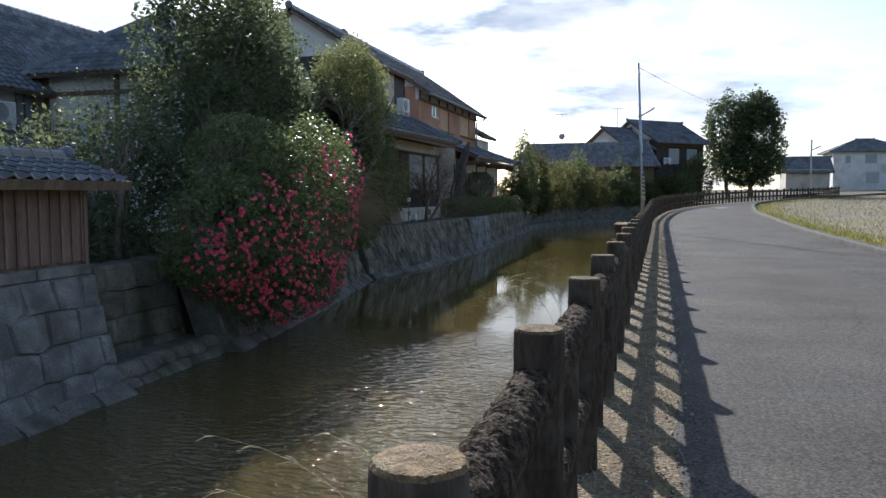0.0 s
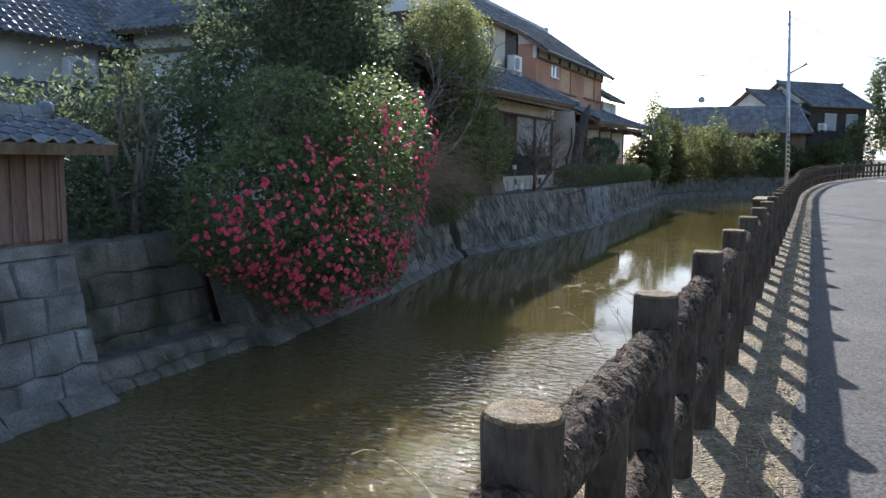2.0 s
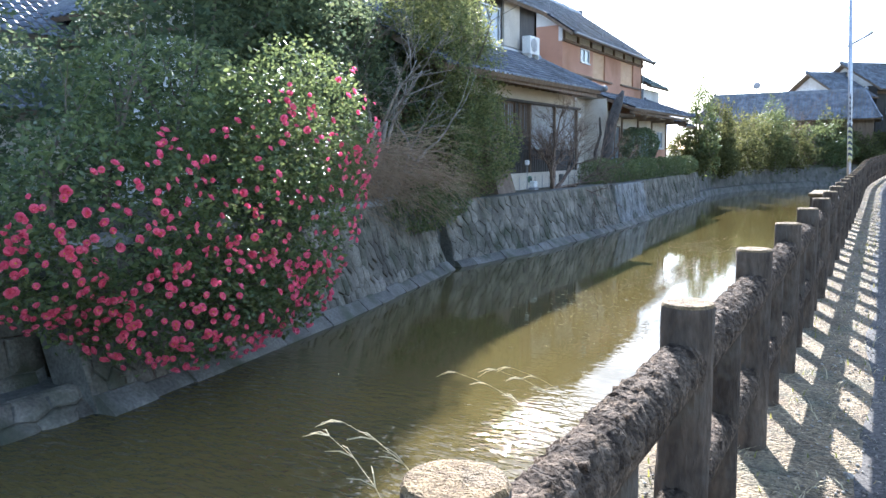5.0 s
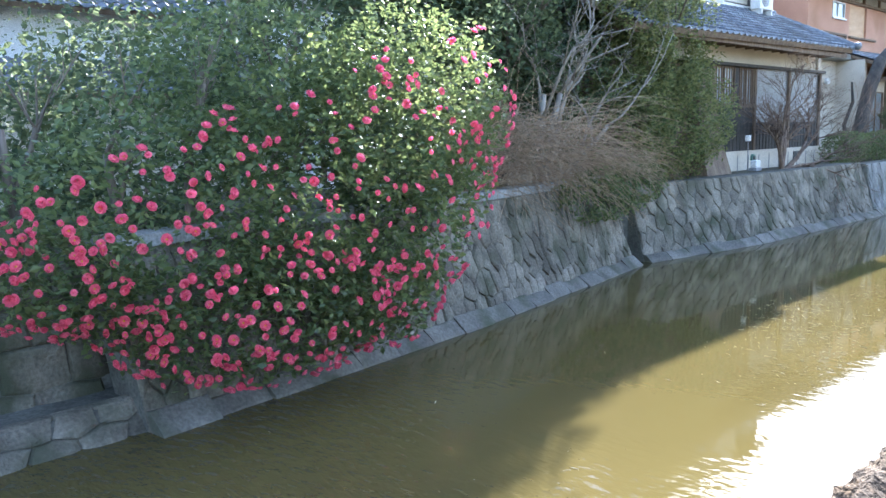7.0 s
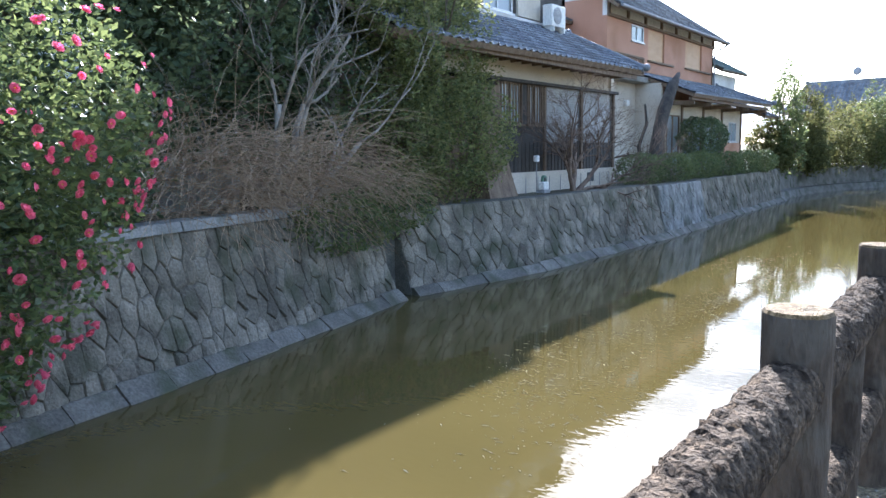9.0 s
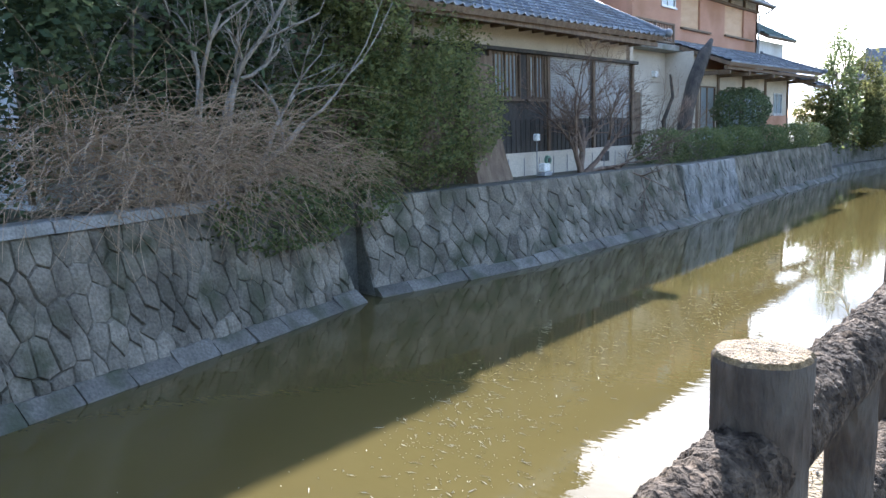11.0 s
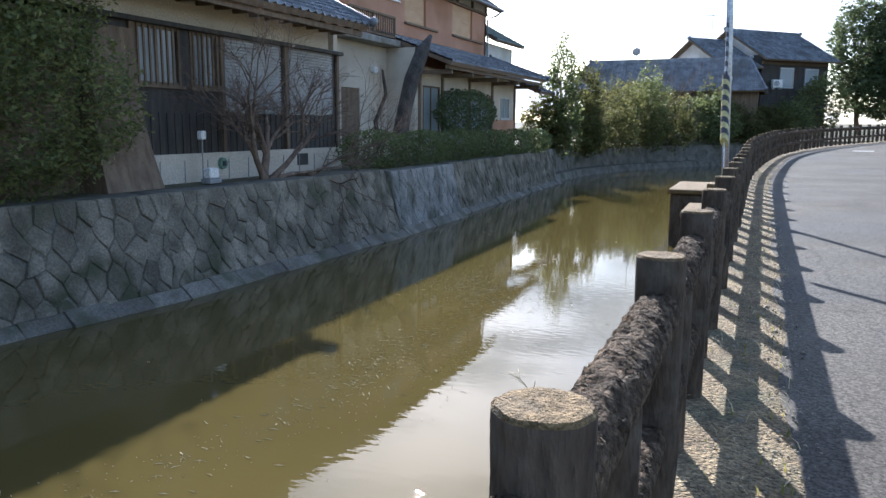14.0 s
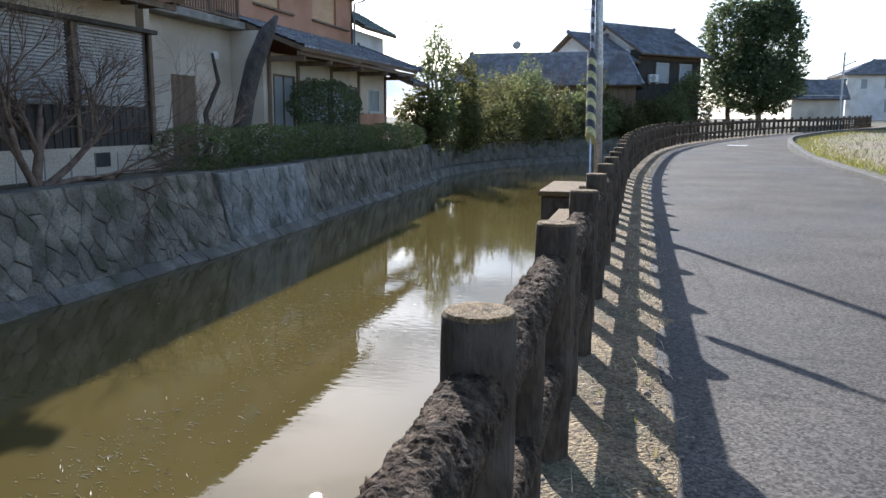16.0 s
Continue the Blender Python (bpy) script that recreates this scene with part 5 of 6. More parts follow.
for a, b, z0, z1 in ((38.5, 41.2, 4.95, 6.15), (42.9, 46.3, 5.0, 6.17)):
    m = a + (b - a) * 0.62
    part("shutter", boxes(((-11.46, a, z0), (-11.42, m, z1)), bevel=0.006), M_SHUTTER, h2, "tan storm shutter")
    part("shutter_box", boxes(((-11.46, m + 0.02, z0), (-11.35, b, z1)), bevel=0.01), M_OCHRE, h2)
    part("shutter_sill", boxes(((-11.42, a - 0.06, z0 - 0.07), (-11.3, b + 0.06, z0 - 0.004))), M_WOOD, h2)
part("white_band", boxes(((-11.58, 34.6, 6.204), (-11.41, 46.9, 6.85))), M_PLASTER, h2)
for i in range(8):
    y = 34.7 + i * 1.73
    part("rafter", boxes(((-11.41, y - 0.06, 6.24), (-11.33, y + 0.06, 6.8))), M_WOOD, h2)
part("beam", boxes(((-11.41, 34.6, 6.18), (-11.3, 46.9, 6.28))), M_WOOD, h2)
wall_y(h2, 46.9, -19.0, -11.4, 0.2, 6.85, M_OCHRE, out=-1)
wall_y(h2, 34.6, -19.0, -11.58, 0.2, 6.85, M_OCHRE)
wall_x(h2, -18.8, 34.6, 46.9, 0.2, 6.85, M_OCHRE)
gable_roof(h2, -19.0, -11.4, 34.9, 46.7, 6.87, 9.5, 0.6)
bm = bmesh.new()
tube(bm, [(-10.75, 34.4, 6.45), (-10.75, 47.3, 6.45)], [0.06, 0.06], 8)
tube(bm, [(-10.75, 47.2, 6.42), (-11.0, 47.05, 6.2), (-11.34, 46.96, 6.1), (-11.34, 46.96, 4.4)], [0.04] * 4, 8)
part("gutter", bm, M_GREY, h2)
rail = part("balcony_rail", boxes(((-10.74, 33.4, 4.72), (-10.66, 36.3, 4.78))), M_WOOD, h2)
part("bottom_rail", boxes(((-10.74, 33.4, 4.12), (-10.66, 36.3, 4.17))), M_WOOD, rail)
for y in (33.4, 34.8, 36.22):
    part("post", boxes(((-10.74, y, 4.05), (-10.66, y + 0.08, 4.718))), M_WOOD, rail)
for i in range(22):
    part("bar", boxes(((-10.72, 33.55 + 0.125 * i, 4.174), (-10.69, 33.58 + 0.125 * i, 4.716))), M_WOOD, rail)
part("back_wing", boxes(((-17.0, 30.6, 0.2), (-13.1, 34.58, 6.2))), M_OCHRE, h2)
slope(h2, (-12.7, 30.4, 6.1), (-12.7, 34.55, 6.1), (-14.7, 34.55, 7.1), (-14.7, 30.4, 7.1))
part("annex", boxes(((-13.5, 46.92, 0.2), (-11.4, 50.8, 5.1))), M_PLASTER, h2)
slope(h2, (-10.9, 46.95, 5.2), (-10.9, 51.3, 5.25), (-12.9, 51.3, 6.3), (-12.9, 46.95, 6.3), material=M_GREENTILE)
slope(h2, (-14.5, 51.3, 5.3), (-14.5, 46.95, 5.3), (-12.9, 46.95, 6.3), (-12.9, 51.3, 6.3), material=M_GREENTILE)
slope(h2, (-9.1, 47.9, 2.95), (-9.1, 50.6, 2.95), (-11.4, 50.6, 3.9), (-11.4, 47.9, 3.9))

# the white house with blue-grey roofs
h0 = thing("house", "white plastered house with blue-grey tile roofs", "house", at=(-18.0, 12.0, 0.4))
wall_x(h0, -16.6, -6.0, 15.4, 0.3, 4.75, M_PLASTER, [(14.6, 15.3, 3.2, 4.4)], label="white plaster wall")
window(h0, -16.6, 14.6, 15.3, 3.2, 4.4, M_WOOD, 2)
part("dark_band", boxes(((-16.6, -6.0, 3.05), (-16.55, 15.2, 3.2))), M_WOOD, h0)
slope(h0, (-14.9, -6.5, 2.5), (-14.9, 15.1, 2.5), (-16.6, 15.1, 3.25), (-16.6, -6.5, 3.25))
wall_x(h0, -15.4, -6.0, 15.1, 0.3, 2.5, M_CREAM)
wall_y(h0, -6.0, -23.0, -16.78, 0.3, 4.75, M_PLASTER)
wall_x(h0, -22.8, -5.8, 21.5, 0.3, 4.75, M_PLASTER)
wall_x(h0, -16.7, 15.42, 21.5, 0.3, 4.75, M_PLASTER)
wall_y(h0, 21.5, -23.0, -16.6, 0.3, 4.75, M_PLASTER)
gable_roof(h0, -23.0, -16.6, -6.0, 21.3, 4.72, 7.3, 0.6)
ac_unit((-16.1, 13.6, 3.15))

wing = thing("house", "white gabled storehouse wing with a grey tile hip roof", "house", at=(-13.5, 17.5, 0.4))
part("wall", boxes(((-16.4, 15.5, 0.3), (-11.7, 22.0, 4.9))), M_PLASTER, wing, "white plaster walls with stains")
for x in (-16.35, -14.0, -11.78):
    part("corner_post", boxes(((x - 0.07, 15.44, 0.5), (x + 0.07, 15.5, 4.85))), M_WOOD, wing)
part("beam", boxes(((-16.4, 15.43, 4.2), (-11.7, 15.5, 4.32))), M_WOOD, wing)
hip_roof(wing, -16.4, -11.7, 15.5, 22.0, 4.75, 6.9, 0.55)

# the roofed garden wall on its granite base
shed = thing("garden_wall", "low boarded wall with a tiled coping on a granite base", "wall", at=(-7.0, 3.0, 0.56))
part("core", boxes(((-7.3, -1.5, 0.56), (-6.68, 5.62, 1.6))), M_WOOD, shed)
for i in range(42):
    y = -1.46 + i * 0.168
    ob = part("board", boxes(((-6.68, y, 0.6), (-6.655, y + 0.15, 1.62)), bevel=0.004), M_BOARD, shed)
    part("batten", boxes(((-6.655, y + 0.14, 0.6), (-6.635, y + 0.175, 1.62))), M_BOARD, shed)
part("corner_board", boxes(((-6.7, 5.6, 0.56), (-6.62, 5.66, 1.64))), M_BOARD, shed)
slope(shed, (-6.22, -1.6, 1.6), (-6.22, 6.02, 1.6), (-6.95, 6.02, 1.86), (-6.95, -1.6, 1.86), col=0.22, row=0.2)
slope(shed, (-7.7, 6.02, 1.6), (-7.7, -1.6, 1.6), (-6.95, -1.6, 1.86), (-6.95, 6.02, 1.86), col=0.22, row=0.2)
ridge(shed, (-6.95, -1.6, 1.88), (-6.95, 5.7, 1.88), 0.085)
part("sill_stones", boxes(*[((-7.3, -1.5 + 0.9 * i, 0.424), (-6.6, -1.5 + 0.9 * i + 0.885, 0.56)) for i in range(8)], bevel=0.015), M_GRANITE, shed)

# ---- the distance ----
far = thing("house", "dark two-storey farmhouse with layered grey tile roofs", "house", at=(0, 0, 0))
part("wall", boxes(((0.5, -3.5, 0.5), (7.5, 3.5, 6.9))), M_DARKWOOD, far, "dark brown boarded walls")
part("wing_wall", boxes(((-3.0, -3.0, 0.5), (0.45, 3.0, 6.2))), M_DARKWOOD, far)
for x0, x1 in ((2.4, 3.7), (5.0, 6.3)):
    w = part("window", boxes(((x0, -3.58, 4.5), (x1, -3.5, 5.9)), bevel=0.01), M_GLASS, far)
    part("window_frame", boxes(((x0 - 0.06, -3.6, 4.42), (x1 + 0.06, -3.5, 4.498)), ((x0 - 0.06, -3.6, 5.902), (x1 + 0.06, -3.5, 5.98)), ((x0 - 0.06, -3.6, 4.498), (x0 - 0.002, -3.5, 5.902)), ((x1 + 0.002, -3.6, 4.498), (x1 + 0.06, -3.5, 5.902))), M_STEEL, w)
part("upper_band", boxes(((0.5, -3.55, 6.2), (7.5, -3.5, 6.4))), M_WOOD, far)
gable_roof(far, 0.6, 7.4, -3.8, 3.8, 6.84, 9.0, 0.6, along="x")
gable_roof(far, -3.0, -0.15, -3.3, 3.3, 6.2, 8.1, 0.55, along="x")
far.matrix_basis = pose(-3.0, 80.0, 0, 0, 0, 46)
low = thing("house", "single-storey outbuilding with a wide grey tile roof", "house", at=(-6, 76, 0.5))
part("wall", boxes(((-13.0, 72.5, 0.2), (-0.2, 77.0, 4.0))), M_WOOD, low)
hip_roof(low, -13.0, -0.4, 72.5, 77.0, 3.95, 6.3, 0.7, 1.2)
ac_unit((1.0, 78.4, 4.3), radians(-60))

for x, y, z0, h in ((-9.6, 78.3, 6.6, 3.2), (-4.2, 83, 7.3, 3.4)):
    a = thing("tv_antenna", "thin television aerial mast with a small dish", "antenna", "aerials on the roofs", (x, y, z0))
    bm = bmesh.new()
    tube(bm, [(x, y, z0 - 0.2), (x, y, z0 + h)], [0.03, 0.025], 5)
    part("mast", bm, M_STEEL, a)
    bm = bmesh.new()
    for k in range(5):
        tube(bm, [(x - 0.5 + k * 0.22, y - 0.25, z0 + h - 0.1), (x - 0.5 + k * 0.22, y + 0.25, z0 + h - 0.1)], [0.02, 0.02], 3)
    tube(bm, [(x - 0.6, y, z0 + h - 0.1), (x + 0.6, y, z0 + h - 0.1)], [0.025, 0.025], 4)
    part("aerial", bm, M_STEEL, a)
    bm = bmesh.new()
    bmesh.ops.create_cone(bm, cap_ends=True, segments=16, radius1=0.34, radius2=0.25, depth=0.1, matrix=Matrix.Translation((x, y - 0.1, z0 + 0.8)) @ Matrix.Rotation(radians(75), 4, "X"))
    part("dish", bm, M_GREY, a)

right = thing("house", "pale modern two-storey house with a hip roof", "house", at=(31, 134, 2.2))
part("wall", boxes(((26.5, 130, 1.5), (37.0, 138, 7.9))), M_PLASTER, right)
hip_roof(right, 26.5, 37.0, 130, 138, 7.8, 9.9, 0.7)
for x0, x1, z0, z1 in ((28.2, 28.9, 6.0, 7.2), (31.0, 32.6, 6.0, 7.4), (31.2, 33.0, 2.9, 4.6), (34.5, 36.0, 6.0, 7.3)):
    part("window", boxes(((x0, 129.93, z0), (x1, 129.99, z1)), bevel=0.01), M_GLASS, right)
small = thing("house", "low far house with a grey roof behind the fence", "house", at=(21, 125, 2.0))
part("wall", boxes(((18.5, 122, 1.2), (24.5, 128, 4.9))), M_CREAM, small)
gable_roof(small, 18.5, 24.5, 122, 128, 4.8, 6.8, 0.6, along="x")

evergreen("big_tree", "pair of tall dark evergreens with uneven rounded crowns", [(7.1, 84.5, 8.0, 2.4, 2.2, 3.8), (9.9, 85, 7.2, 3.0, 2.6, 4.6), (9.3, 84, 4.6, 3.4, 2.6, 2.6), (10.3, 85, 10.0, 1.9, 1.8, 2.0)], 26000, 0.5, 0.34, M_EVERGREEN, 71,
          trunk=((8.6, 85, 1.0), ((7.4, 85, 0.9), 5.0, 0.22), ((9.8, 85.2, 0.9), 5.0, 0.26)), inner=0.55, rough=0.35, gaps=0.2)
evergreen("shrub", "yellow-green bush before the farmhouse", [(4.3, 79, 3.2, 1.8, 1.2, 2.2), (2.6, 78, 2.2, 1.2, 1.0, 1.3)], 5000, 0.5, 0.24, M_BRIGHTLEAF, 72, category="shrub")
SHORE = [(-9.6, 50.5, 1.5, 1.0, 1.2, 1.3, 0), (-9.0, 51.0, 2.9, 0.95, 1.0, 2.6, 1), (-8.6, 53.8, 1.6, 1.1, 1.2, 1.5, 0), (-7.9, 57.0, 1.9, 1.5, 1.4, 1.8, 0), (-6.7, 60.5, 2.0, 1.6, 1.5, 1.7, 0), (-5.6, 64.5, 1.9, 1.8, 1.4, 1.6, 0), (-3.6, 68.5, 2.0, 1.8, 1.4, 1.6, 1), (-1.6, 71.5, 1.8, 1.7, 1.3, 1.3, 0),
         (0.6, 74.2, 1.9, 1.6, 1.2, 1.1, 0), (-7.8, 66.0, 2.8, 1.6, 1.5, 1.7, 0), (-8.5, 54.6, 2.5, 0.8, 0.9, 2.3, 0), (-6.3, 62.6, 2.6, 1.0, 1.1, 2.2, 1), (-2.9, 70.4, 2.3, 1.2, 1.2, 2.0, 0), (2.1, 75.6, 2.0, 1.2, 1.0, 1.4, 1)]
for i, (x, y, z, a, b, c, m) in enumerate(SHORE):
    evergreen("shrub", ("leafy dark green shrub on the far shore", "shrub with glossy yellow-green leaves on the far shore")[m], [(x, y, z, a, b, c), (x + 0.6 * a, y - 0.5, z - 0.45 * c, 0.7 * a, 0.7 * b, 0.6 * c)], 5600, 0.55, 0.16, (M_SHORE, M_HEDGE)[m], 80 + i, category="shrub", group="shrubs on the far shore", rough=0.75, gaps=0.3)
bare_tree("bare_tree", "bare pruned tree with upright stubs on the shore", (-9.0, 52.5, 0.3), [((0.05, 0, 1), 3.6, 0.12), ((0.3, 0.1, 1), 3.2, 0.09), ((-0.2, 0, 1), 2.9, 0.08)], 91, depth=2, up=0.25)
bare_tree("bare_tree", "bare fine-branched tree before the outbuilding", (-5.6, 67.0, 0.6), [((0.3, 0, 1), 2.3, 0.09), ((-0.4, 0, 1), 2.3, 0.08), ((0.8, 0, 0.8), 2.0, 0.06), ((-0.9, 0, 0.8), 2.0, 0.06)], 92, depth=5, material=M_TWIG)
bare_tree("bare_tree", "bare fine-branched tree beside the farmhouse", (-7.0, 78.0, 1.0), [((0.1, 0, 1), 3.2, 0.1), ((-0.4, 0, 1), 3.0, 0.09)], 93, depth=4, material=M_TWIG)

# the far shore's low concrete wall
sv, sf = [], []
ys_far = [47.6, 49, 51, 53, 55, 58, 60, 62, 64, 66, 68, 70, 72, 74, 77, 80, 85, 90]
for y in ys_far:
    h = 0.25 if y > 53 else 0.36
    for dx, z in ((0.25, -1.4), (0.0, -0.75), (-0.45, -0.72), (-0.55, h), (-0.85, h), (-0.9, -1.0)):
        sv.append((bank_x(y) + dx, y, z))
for i in range(len(ys_far) - 1):
    sf += [(i * 6 + k, i * 6 + k + 1, i * 6 + k + 7, i * 6 + k + 6) for k in range(5)]
tagged(raw("wall_shore", sv, sf, M_FOOTING), "low concrete wall along the far shore", "wall", kind="structure")

# hedge and garden plants of the ochre house
for i in range(6):
    y = 30.2 + i * 2.85
    evergreen("hedge", "clipped low hedge along the top of the stone wall", [(-8.35, y, 0.82, 0.55, 1.3, 0.5), (-8.45, y + 1.2, 0.8, 0.5, 1.1, 0.47)], 4200, 0.55, 0.075, M_HEDGE, 100 + i, category="hedge", group="hedge along the wall", inner=0.75, rough=0.12, gaps=0.02)
evergreen("clipped_shrub", "dome-shaped dark clipped tree with a pale trunk", [(-9.3, 39.2, 1.85, 0.65, 2.5, 0.85)], 6000, 0.5, 0.1, M_EVERGREEN, 110, trunk=((-9.2, 40.4, 0.4), ((-9.2, 40.4, 0.3), 0.9, 0.09)), category="tree", inner=0.7, rough=0.15)
pine = thing("pine_trunk", "leaning dark old pine trunk beside the porch", "tree", at=(-9.0, 33.4, 0.4))
bm = bmesh.new()
tube(bm, [(-9.0, 33.0, 0.2), (-9.0, 33.1, 1.0), (-9.02, 33.5, 1.9), (-9.0, 33.9, 2.7), (-8.95, 34.5, 3.5), (-8.9, 35.0, 4.0)], [0.26, 0.23, 0.21, 0.22, 0.2, 0.06], 9)
tube(bm, [(-8.9, 30.9, 0.2), (-8.8, 31.5, 0.9), (-8.85, 31.4, 1.5), (-8.8, 31.9, 2.2), (-8.75, 31.6, 2.8)], [0.07, 0.06, 0.06, 0.05, 0.03], 7)
part("trunk", bm, M_DARKBARK, pine, smooth=True)

# small things before the black house
lamp = thing("garden_lamp", "small white box lamp on the wall's edge", "lamp", at=(-8.35, 24.4, 0.42))
part("base", boxes(((-8.45, 24.25, 0.42), (-8.25, 24.55, 0.5)), bevel=0.01), M_GREY, lamp)
part("body", boxes(((-8.43, 24.28, 0.504), (-8.27, 24.52, 0.68)), bevel=0.02), M_ACWHITE, lamp)
sp = thing("garden_spotlight", "small white spotlight on a thin stake", "lamp", at=(-8.6, 24.5, 0.4))
bm = bmesh.new()
tube(bm, [(-8.6, 24.5, 0.4), (-8.6, 24.5, 1.15)], [0.012, 0.012], 5)
part("stake", bm, M_GREY, sp)
part("head", boxes(((-8.66, 24.44, 1.15), (-8.54, 24.56, 1.3)), bevel=0.02), M_ACWHITE, sp)
vent = thing("round_vent", "green round vent on the plinth", "vent", at=(-8.92, 25.4, 0.7))
bm = bmesh.new()
bmesh.ops.create_cone(bm, cap_ends=True, segments=20, radius1=0.11, radius2=0.1, depth=0.06, matrix=Matrix.Translation((-8.89, 25.4, 0.7)) @ Matrix.Rotation(radians(90), 4, "Y"))
part("ring", bm, mat("green_paint", (0.12, 0.22, 0.16), (0.16, 0.27, 0.2), 5, 0.5, 0.1), vent)
part("opening", boxes(((-8.87, 25.35, 0.65), (-8.85, 25.45, 0.75)), bevel=0.01), M_BLACK, vent)
part("floor_vent", boxes(((-8.925, 27.9, 0.55), (-8.9, 28.3, 0.8)), bevel=0.005), M_BLACK, h1, "dark ventilation opening")
for i in range(12):
    y = 23.0 + i * 0.58
    st = thing("garden_stake", "thin dark stake at the foot of the plinth", "stake", "stakes along the plinth", (-8.7, y, 0.4))
    bm = bmesh.new()
    tube(bm, [(-8.7, y, 0.36), (-8.7, y + 0.01, 0.8)], [0.011, 0.009], 5)
    part("rod", bm, M_GREY, st)

# ---- pole, guy wire, landing blocks ----
pole = thing("utility_pole", "slender grey steel pole with a short side arm", "pole", at=(-0.27, 27.8, 0))
bm = bmesh.new()
tube(bm, [(-0.24, 27.8, -0.3), (-0.34, 27.8, 3.0), (-0.5, 27.8, 6.35)], [0.06, 0.055, 0.045], 12)
part("shaft", bm, M_STEEL, pole, smooth=True)
bm = bmesh.new()
tube(bm, [(-0.41, 27.8, 4.35), (-0.03, 27.75, 4.55), (0.12, 27.75, 4.65)], [0.025, 0.025, 0.04], 6)
part("side_arm", bm, M_STEEL, pole)
for z in (2.2, 4.3, 5.9):
    bm = bmesh.new()
    tube(bm, [(-0.22 - 0.044 * z, 27.8, z), (-0.22 - 0.044 * z, 27.8, z + 0.06)], [0.066, 0.066], 12)
    part("band", bm, M_STEEL, pole)
guy = thing("guy_wire", "guy wire with a yellow and black striped guard", "guy wire", at=(-0.12, 22.6, 0))
bm = bmesh.new()
g0, g1 = Vector((-0.05, 22.67, 0)), Vector((-0.48, 27.75, 6.3))
tube(bm, [g0 - (g1 - g0) * 0.02, g1], [0.008, 0.008], 5)
part("wire", bm, M_STEEL, guy)
def slanted_band(name, c, d, length, radius, material):
    """One band of a spiral stripe: a short sleeve whose ends are cut on the slant."""
    turn = d.to_track_quat("Z", "Y").to_matrix()
    bm = bmesh.new()
    rows = []
    for e in (-0.5, 0.5):
        rows.append([bm.verts.new(c + turn @ Vector((radius * math.cos(a), radius * math.sin(a), e * length + 0.55 * radius * (math.cos(a) + math.sin(a))))) for a in [k * math.pi / 7 for k in range(14)]])
    for k in range(14):
        bm.faces.new((rows[0][k], rows[0][(k + 1) % 14], rows[1][(k + 1) % 14], rows[1][k]))
    bm.faces.new(rows[0][::-1])
    bm.faces.new(rows[1])
    part(name, bm, material, guy, smooth=False)


along = (g1 - g0).normalized()
step = (g1 - g0).length * 0.0105
for i in range(12):
    slanted_band("stripe", g0.lerp(g1, 0.202 + 0.0105 * i), along, step, 0.047, M_BLACK if i % 2 else M_YELLOW)
for i in range(12):
    slanted_band("sleeve_band", g0.lerp(g1, 0.328 + 0.0105 * i), along, step, 0.02, M_GREY if i % 2 else M_BLACK)
wire = thing("overhead_wire", "thin overhead wire running from the pole", "wire", at=(-0.36, 27.8, 6.2))
bm = bmesh.new()
tube(bm, [(-0.49 + 9.0 * q, 27.8 + 60 * q, 6.2 + 4.5 * q - 1.5 * q * (1 - q)) for q in [i / 14 for i in range(15)]], [0.008] * 15, 4)
part("cable", bm, M_BLACK, wire)

for i, (x0, x1, y0, y1, z) in enumerate(((-0.85, -0.3, 26.4, 28.0, 0.1), (-0.6, -0.36, 28.6, 29.2, 0.4), (-1.5, -0.35, 30.6, 33.2, 0.12))):
    b = thing("landing_block", "brown concrete block with a flat top beside the fence", "concrete block", "landing blocks by the water", ((x0 + x1) / 2, (y0 + y1) / 2, WATER_Z))
    part("body", boxes(((x0 + 0.06, y0 + 0.06, -1.5), (x1 - 0.06, y1 - 0.06, z - 0.1)), bevel=0.03), M_POST, b)
    part("top_slab", boxes(((x0, y0, z - 0.096), (x1, y1, z)), bevel=0.02), M_ENDGRAIN, b, "flat tan top slab")

p2 = thing("utility_pole", "far grey pole with a side arm by the fence", "pole", at=(14.6, 79.8, 0.9))
bm = bmesh.new()
tube(bm, [(14.6, 79.8, 0.8), (14.6, 79.8, 6.6)], [0.09, 0.07], 8)
tube(bm, [(14.6, 79.8, 5.6), (15.5, 79.8, 6.0)], [0.05, 0.05], 6)
part("shaft", bm, M_STEEL, p2)

mark = strip("road_marking", [lambda y: fence_x(y) + 2.1, lambda y: fence_x(y) + 2.9], [51.0, 51.25, 51.5], M_MARKING, z=lambda k, y: rise(y) + 0.022)
tagged(mark, "faded white line across the lane", "road marking", kind="structure")

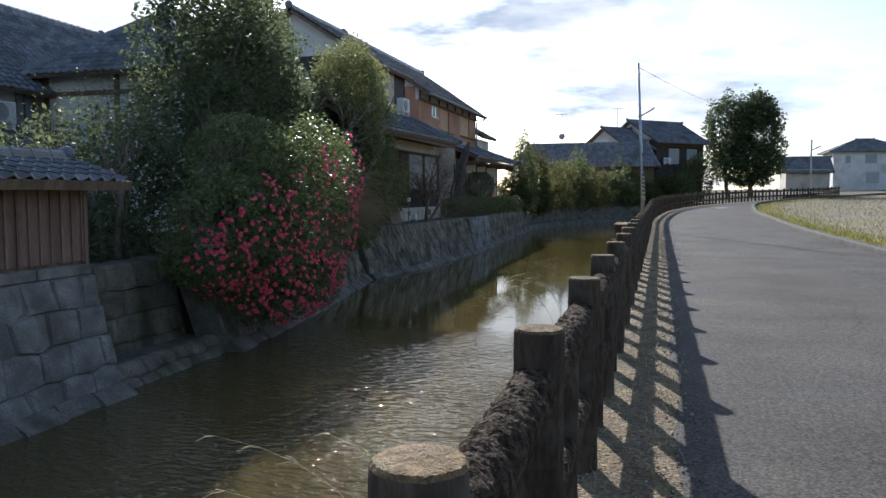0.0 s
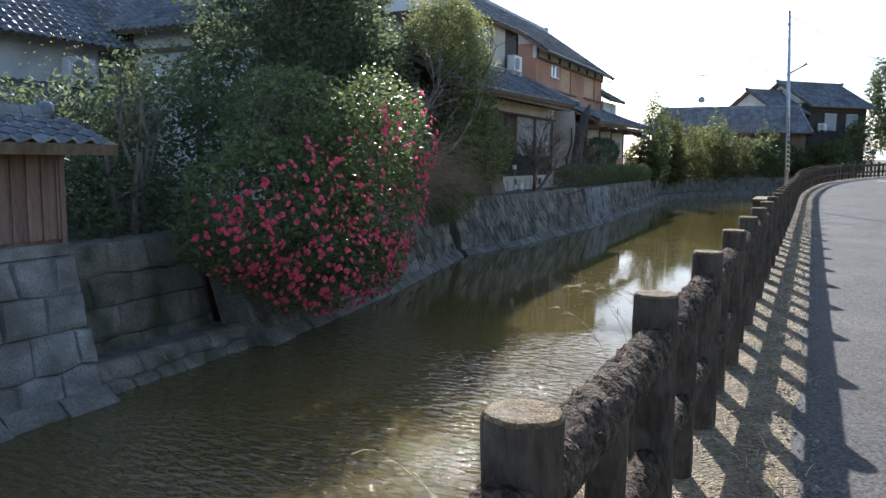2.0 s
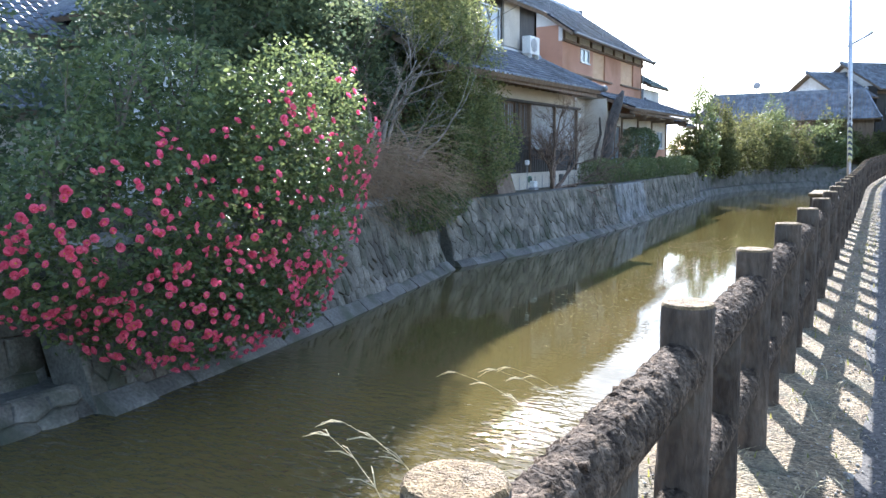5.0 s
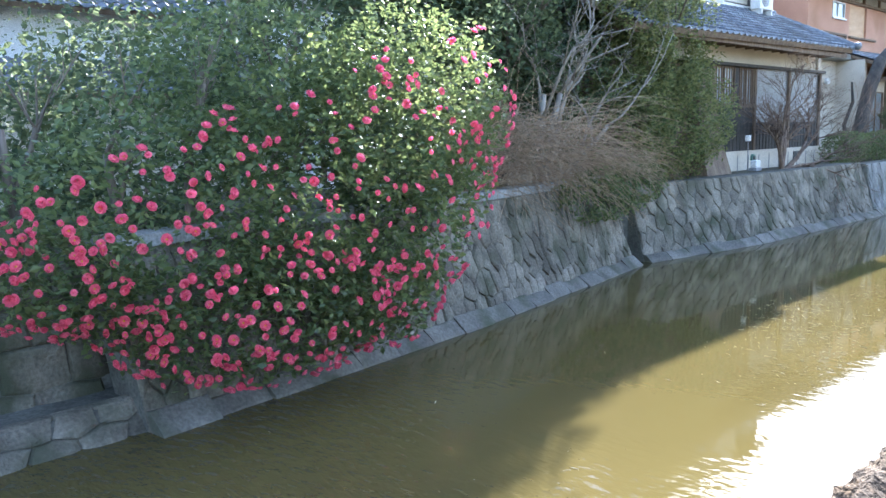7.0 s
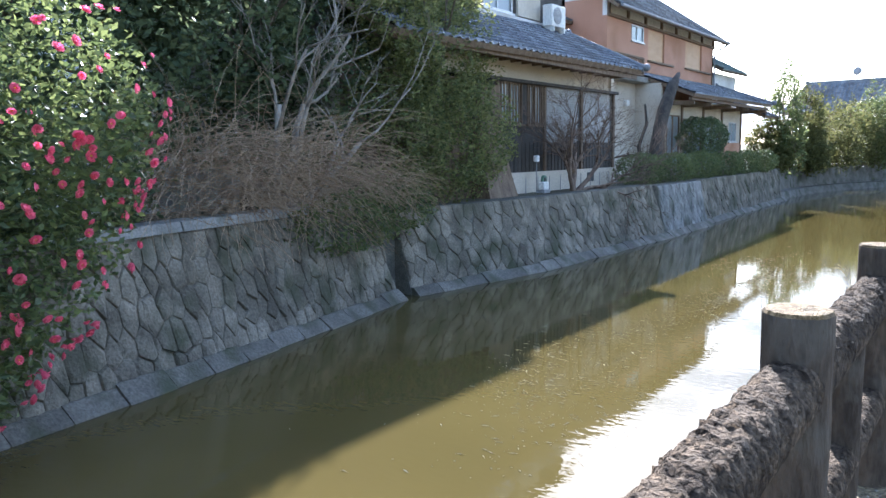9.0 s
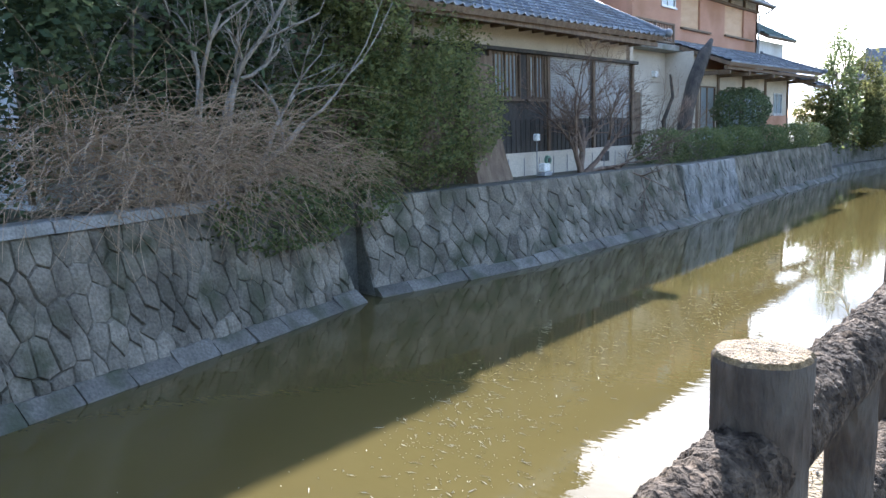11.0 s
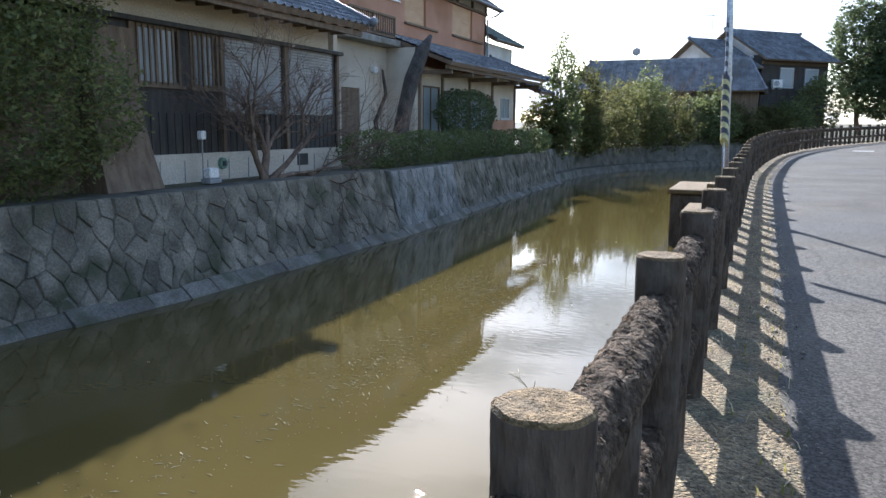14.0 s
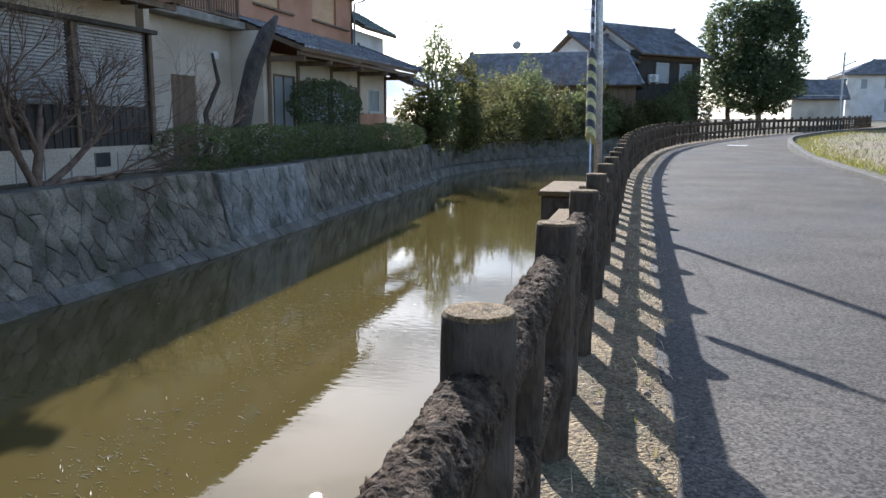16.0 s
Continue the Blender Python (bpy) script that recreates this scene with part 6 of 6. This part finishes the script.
# ---- stones of the walls ----
w_shed = wall_body("wall_shed", F_SHED, "granite block wall rising from the water", 0.6)
stone_face(w_shed, F_SHED, 0.48, 0.34, 1, M_GRANITE, True, 0.03, 0.14, 0.05)
stone_face(w_shed, F_SHED_END, 0.45, 0.34, 2, M_GRANITE, True, 0.03, 0.14, 0.05)
footing(w_shed, F_SHED, 1)
w_low = wall_body("wall_low", F_LOW, "low wall of large square stones", 0.5)
stone_face(w_low, F_LOW, 0.62, 0.4, 3, M_STONE, True, 0.03, 0.12, 0.05)
ledge = wall_body("wall_ledge", Face((-6.2, 5.75), (-6.3, 8.4), WATER_Z - 0.1, -0.85, 0.6), "low rubble ledge at the waterline", 0.8)
stone_face(ledge, Face((-6.2, 5.75), (-6.3, 8.4), WATER_Z - 0.05, -0.82, 0.8), 0.4, 0.2, 4, M_STONE, True, 0.1, 0.3, 0.05)
w_one = wall_body("wall_one", F_ONE_A, "retaining wall of upright rough stones", 0.5, 0.12)
w_oneb = wall_body("wall_one_end", F_ONE_B, "retaining wall of upright rough stones with a capping course", 0.5, 0.12)
stone_face(w_one, F_ONE_A, 0.21, 0.34, 5, M_STONE, True, 0.16, 0.4, 0.04)
stone_face(w_oneb, F_ONE_B, 0.21, 0.34, 6, M_STONE, True, 0.16, 0.4, 0.04)
footing(w_one, F_ONE_A, 2)
footing(w_oneb, F_ONE_B, 3)
w_two = wall_body("wall_two", F_TWO_A, "retaining wall of diagonal split stones", 0.5)
w_twob = wall_body("wall_two_middle", F_TWO_B, "retaining wall of diagonal split stones below the house", 0.5)
w_twoc = wall_body("wall_two_end", F_TWO_C, "paler retaining wall of split stones", 0.5)
stone_face(w_two, F_TWO_A, 0.3, 0.32, 7, M_STONE, True, 0.26, 0.45, 0.03)
stone_face(w_twob, F_TWO_B, 0.3, 0.32, 8, M_STONE, True, 0.26, 0.45, 0.03)
stone_face(w_twoc, F_TWO_C, 0.34, 0.34, 9, M_PALESTONE, True, 0.34, 0.42, 0.036)
for w, f, s in ((w_two, F_TWO_A, 4), (w_twob, F_TWO_B, 5), (w_twoc, F_TWO_C, 6)):
    footing(w, f, s)
w_three = wall_body("wall_three", F_THREE, "far retaining wall of split stones", 0.5)
stone_face(w_three, F_THREE, 0.34, 0.34, 10, M_STONE_FAR, False, 0.34, 0.42, 0.036)
footing(w_three, F_THREE, 7)
slots = thing("wall_slots", "dark recessed drain slots between the stone walls", "wall", kind="structure")
part("recess", boxes(((-9.2, 18.4, -1.6), (-8.35, 18.9, 0.35)), ((-9.5, 33.7, -1.6), (-9.0, 34.2, 0.3))), M_JOINT, slots)
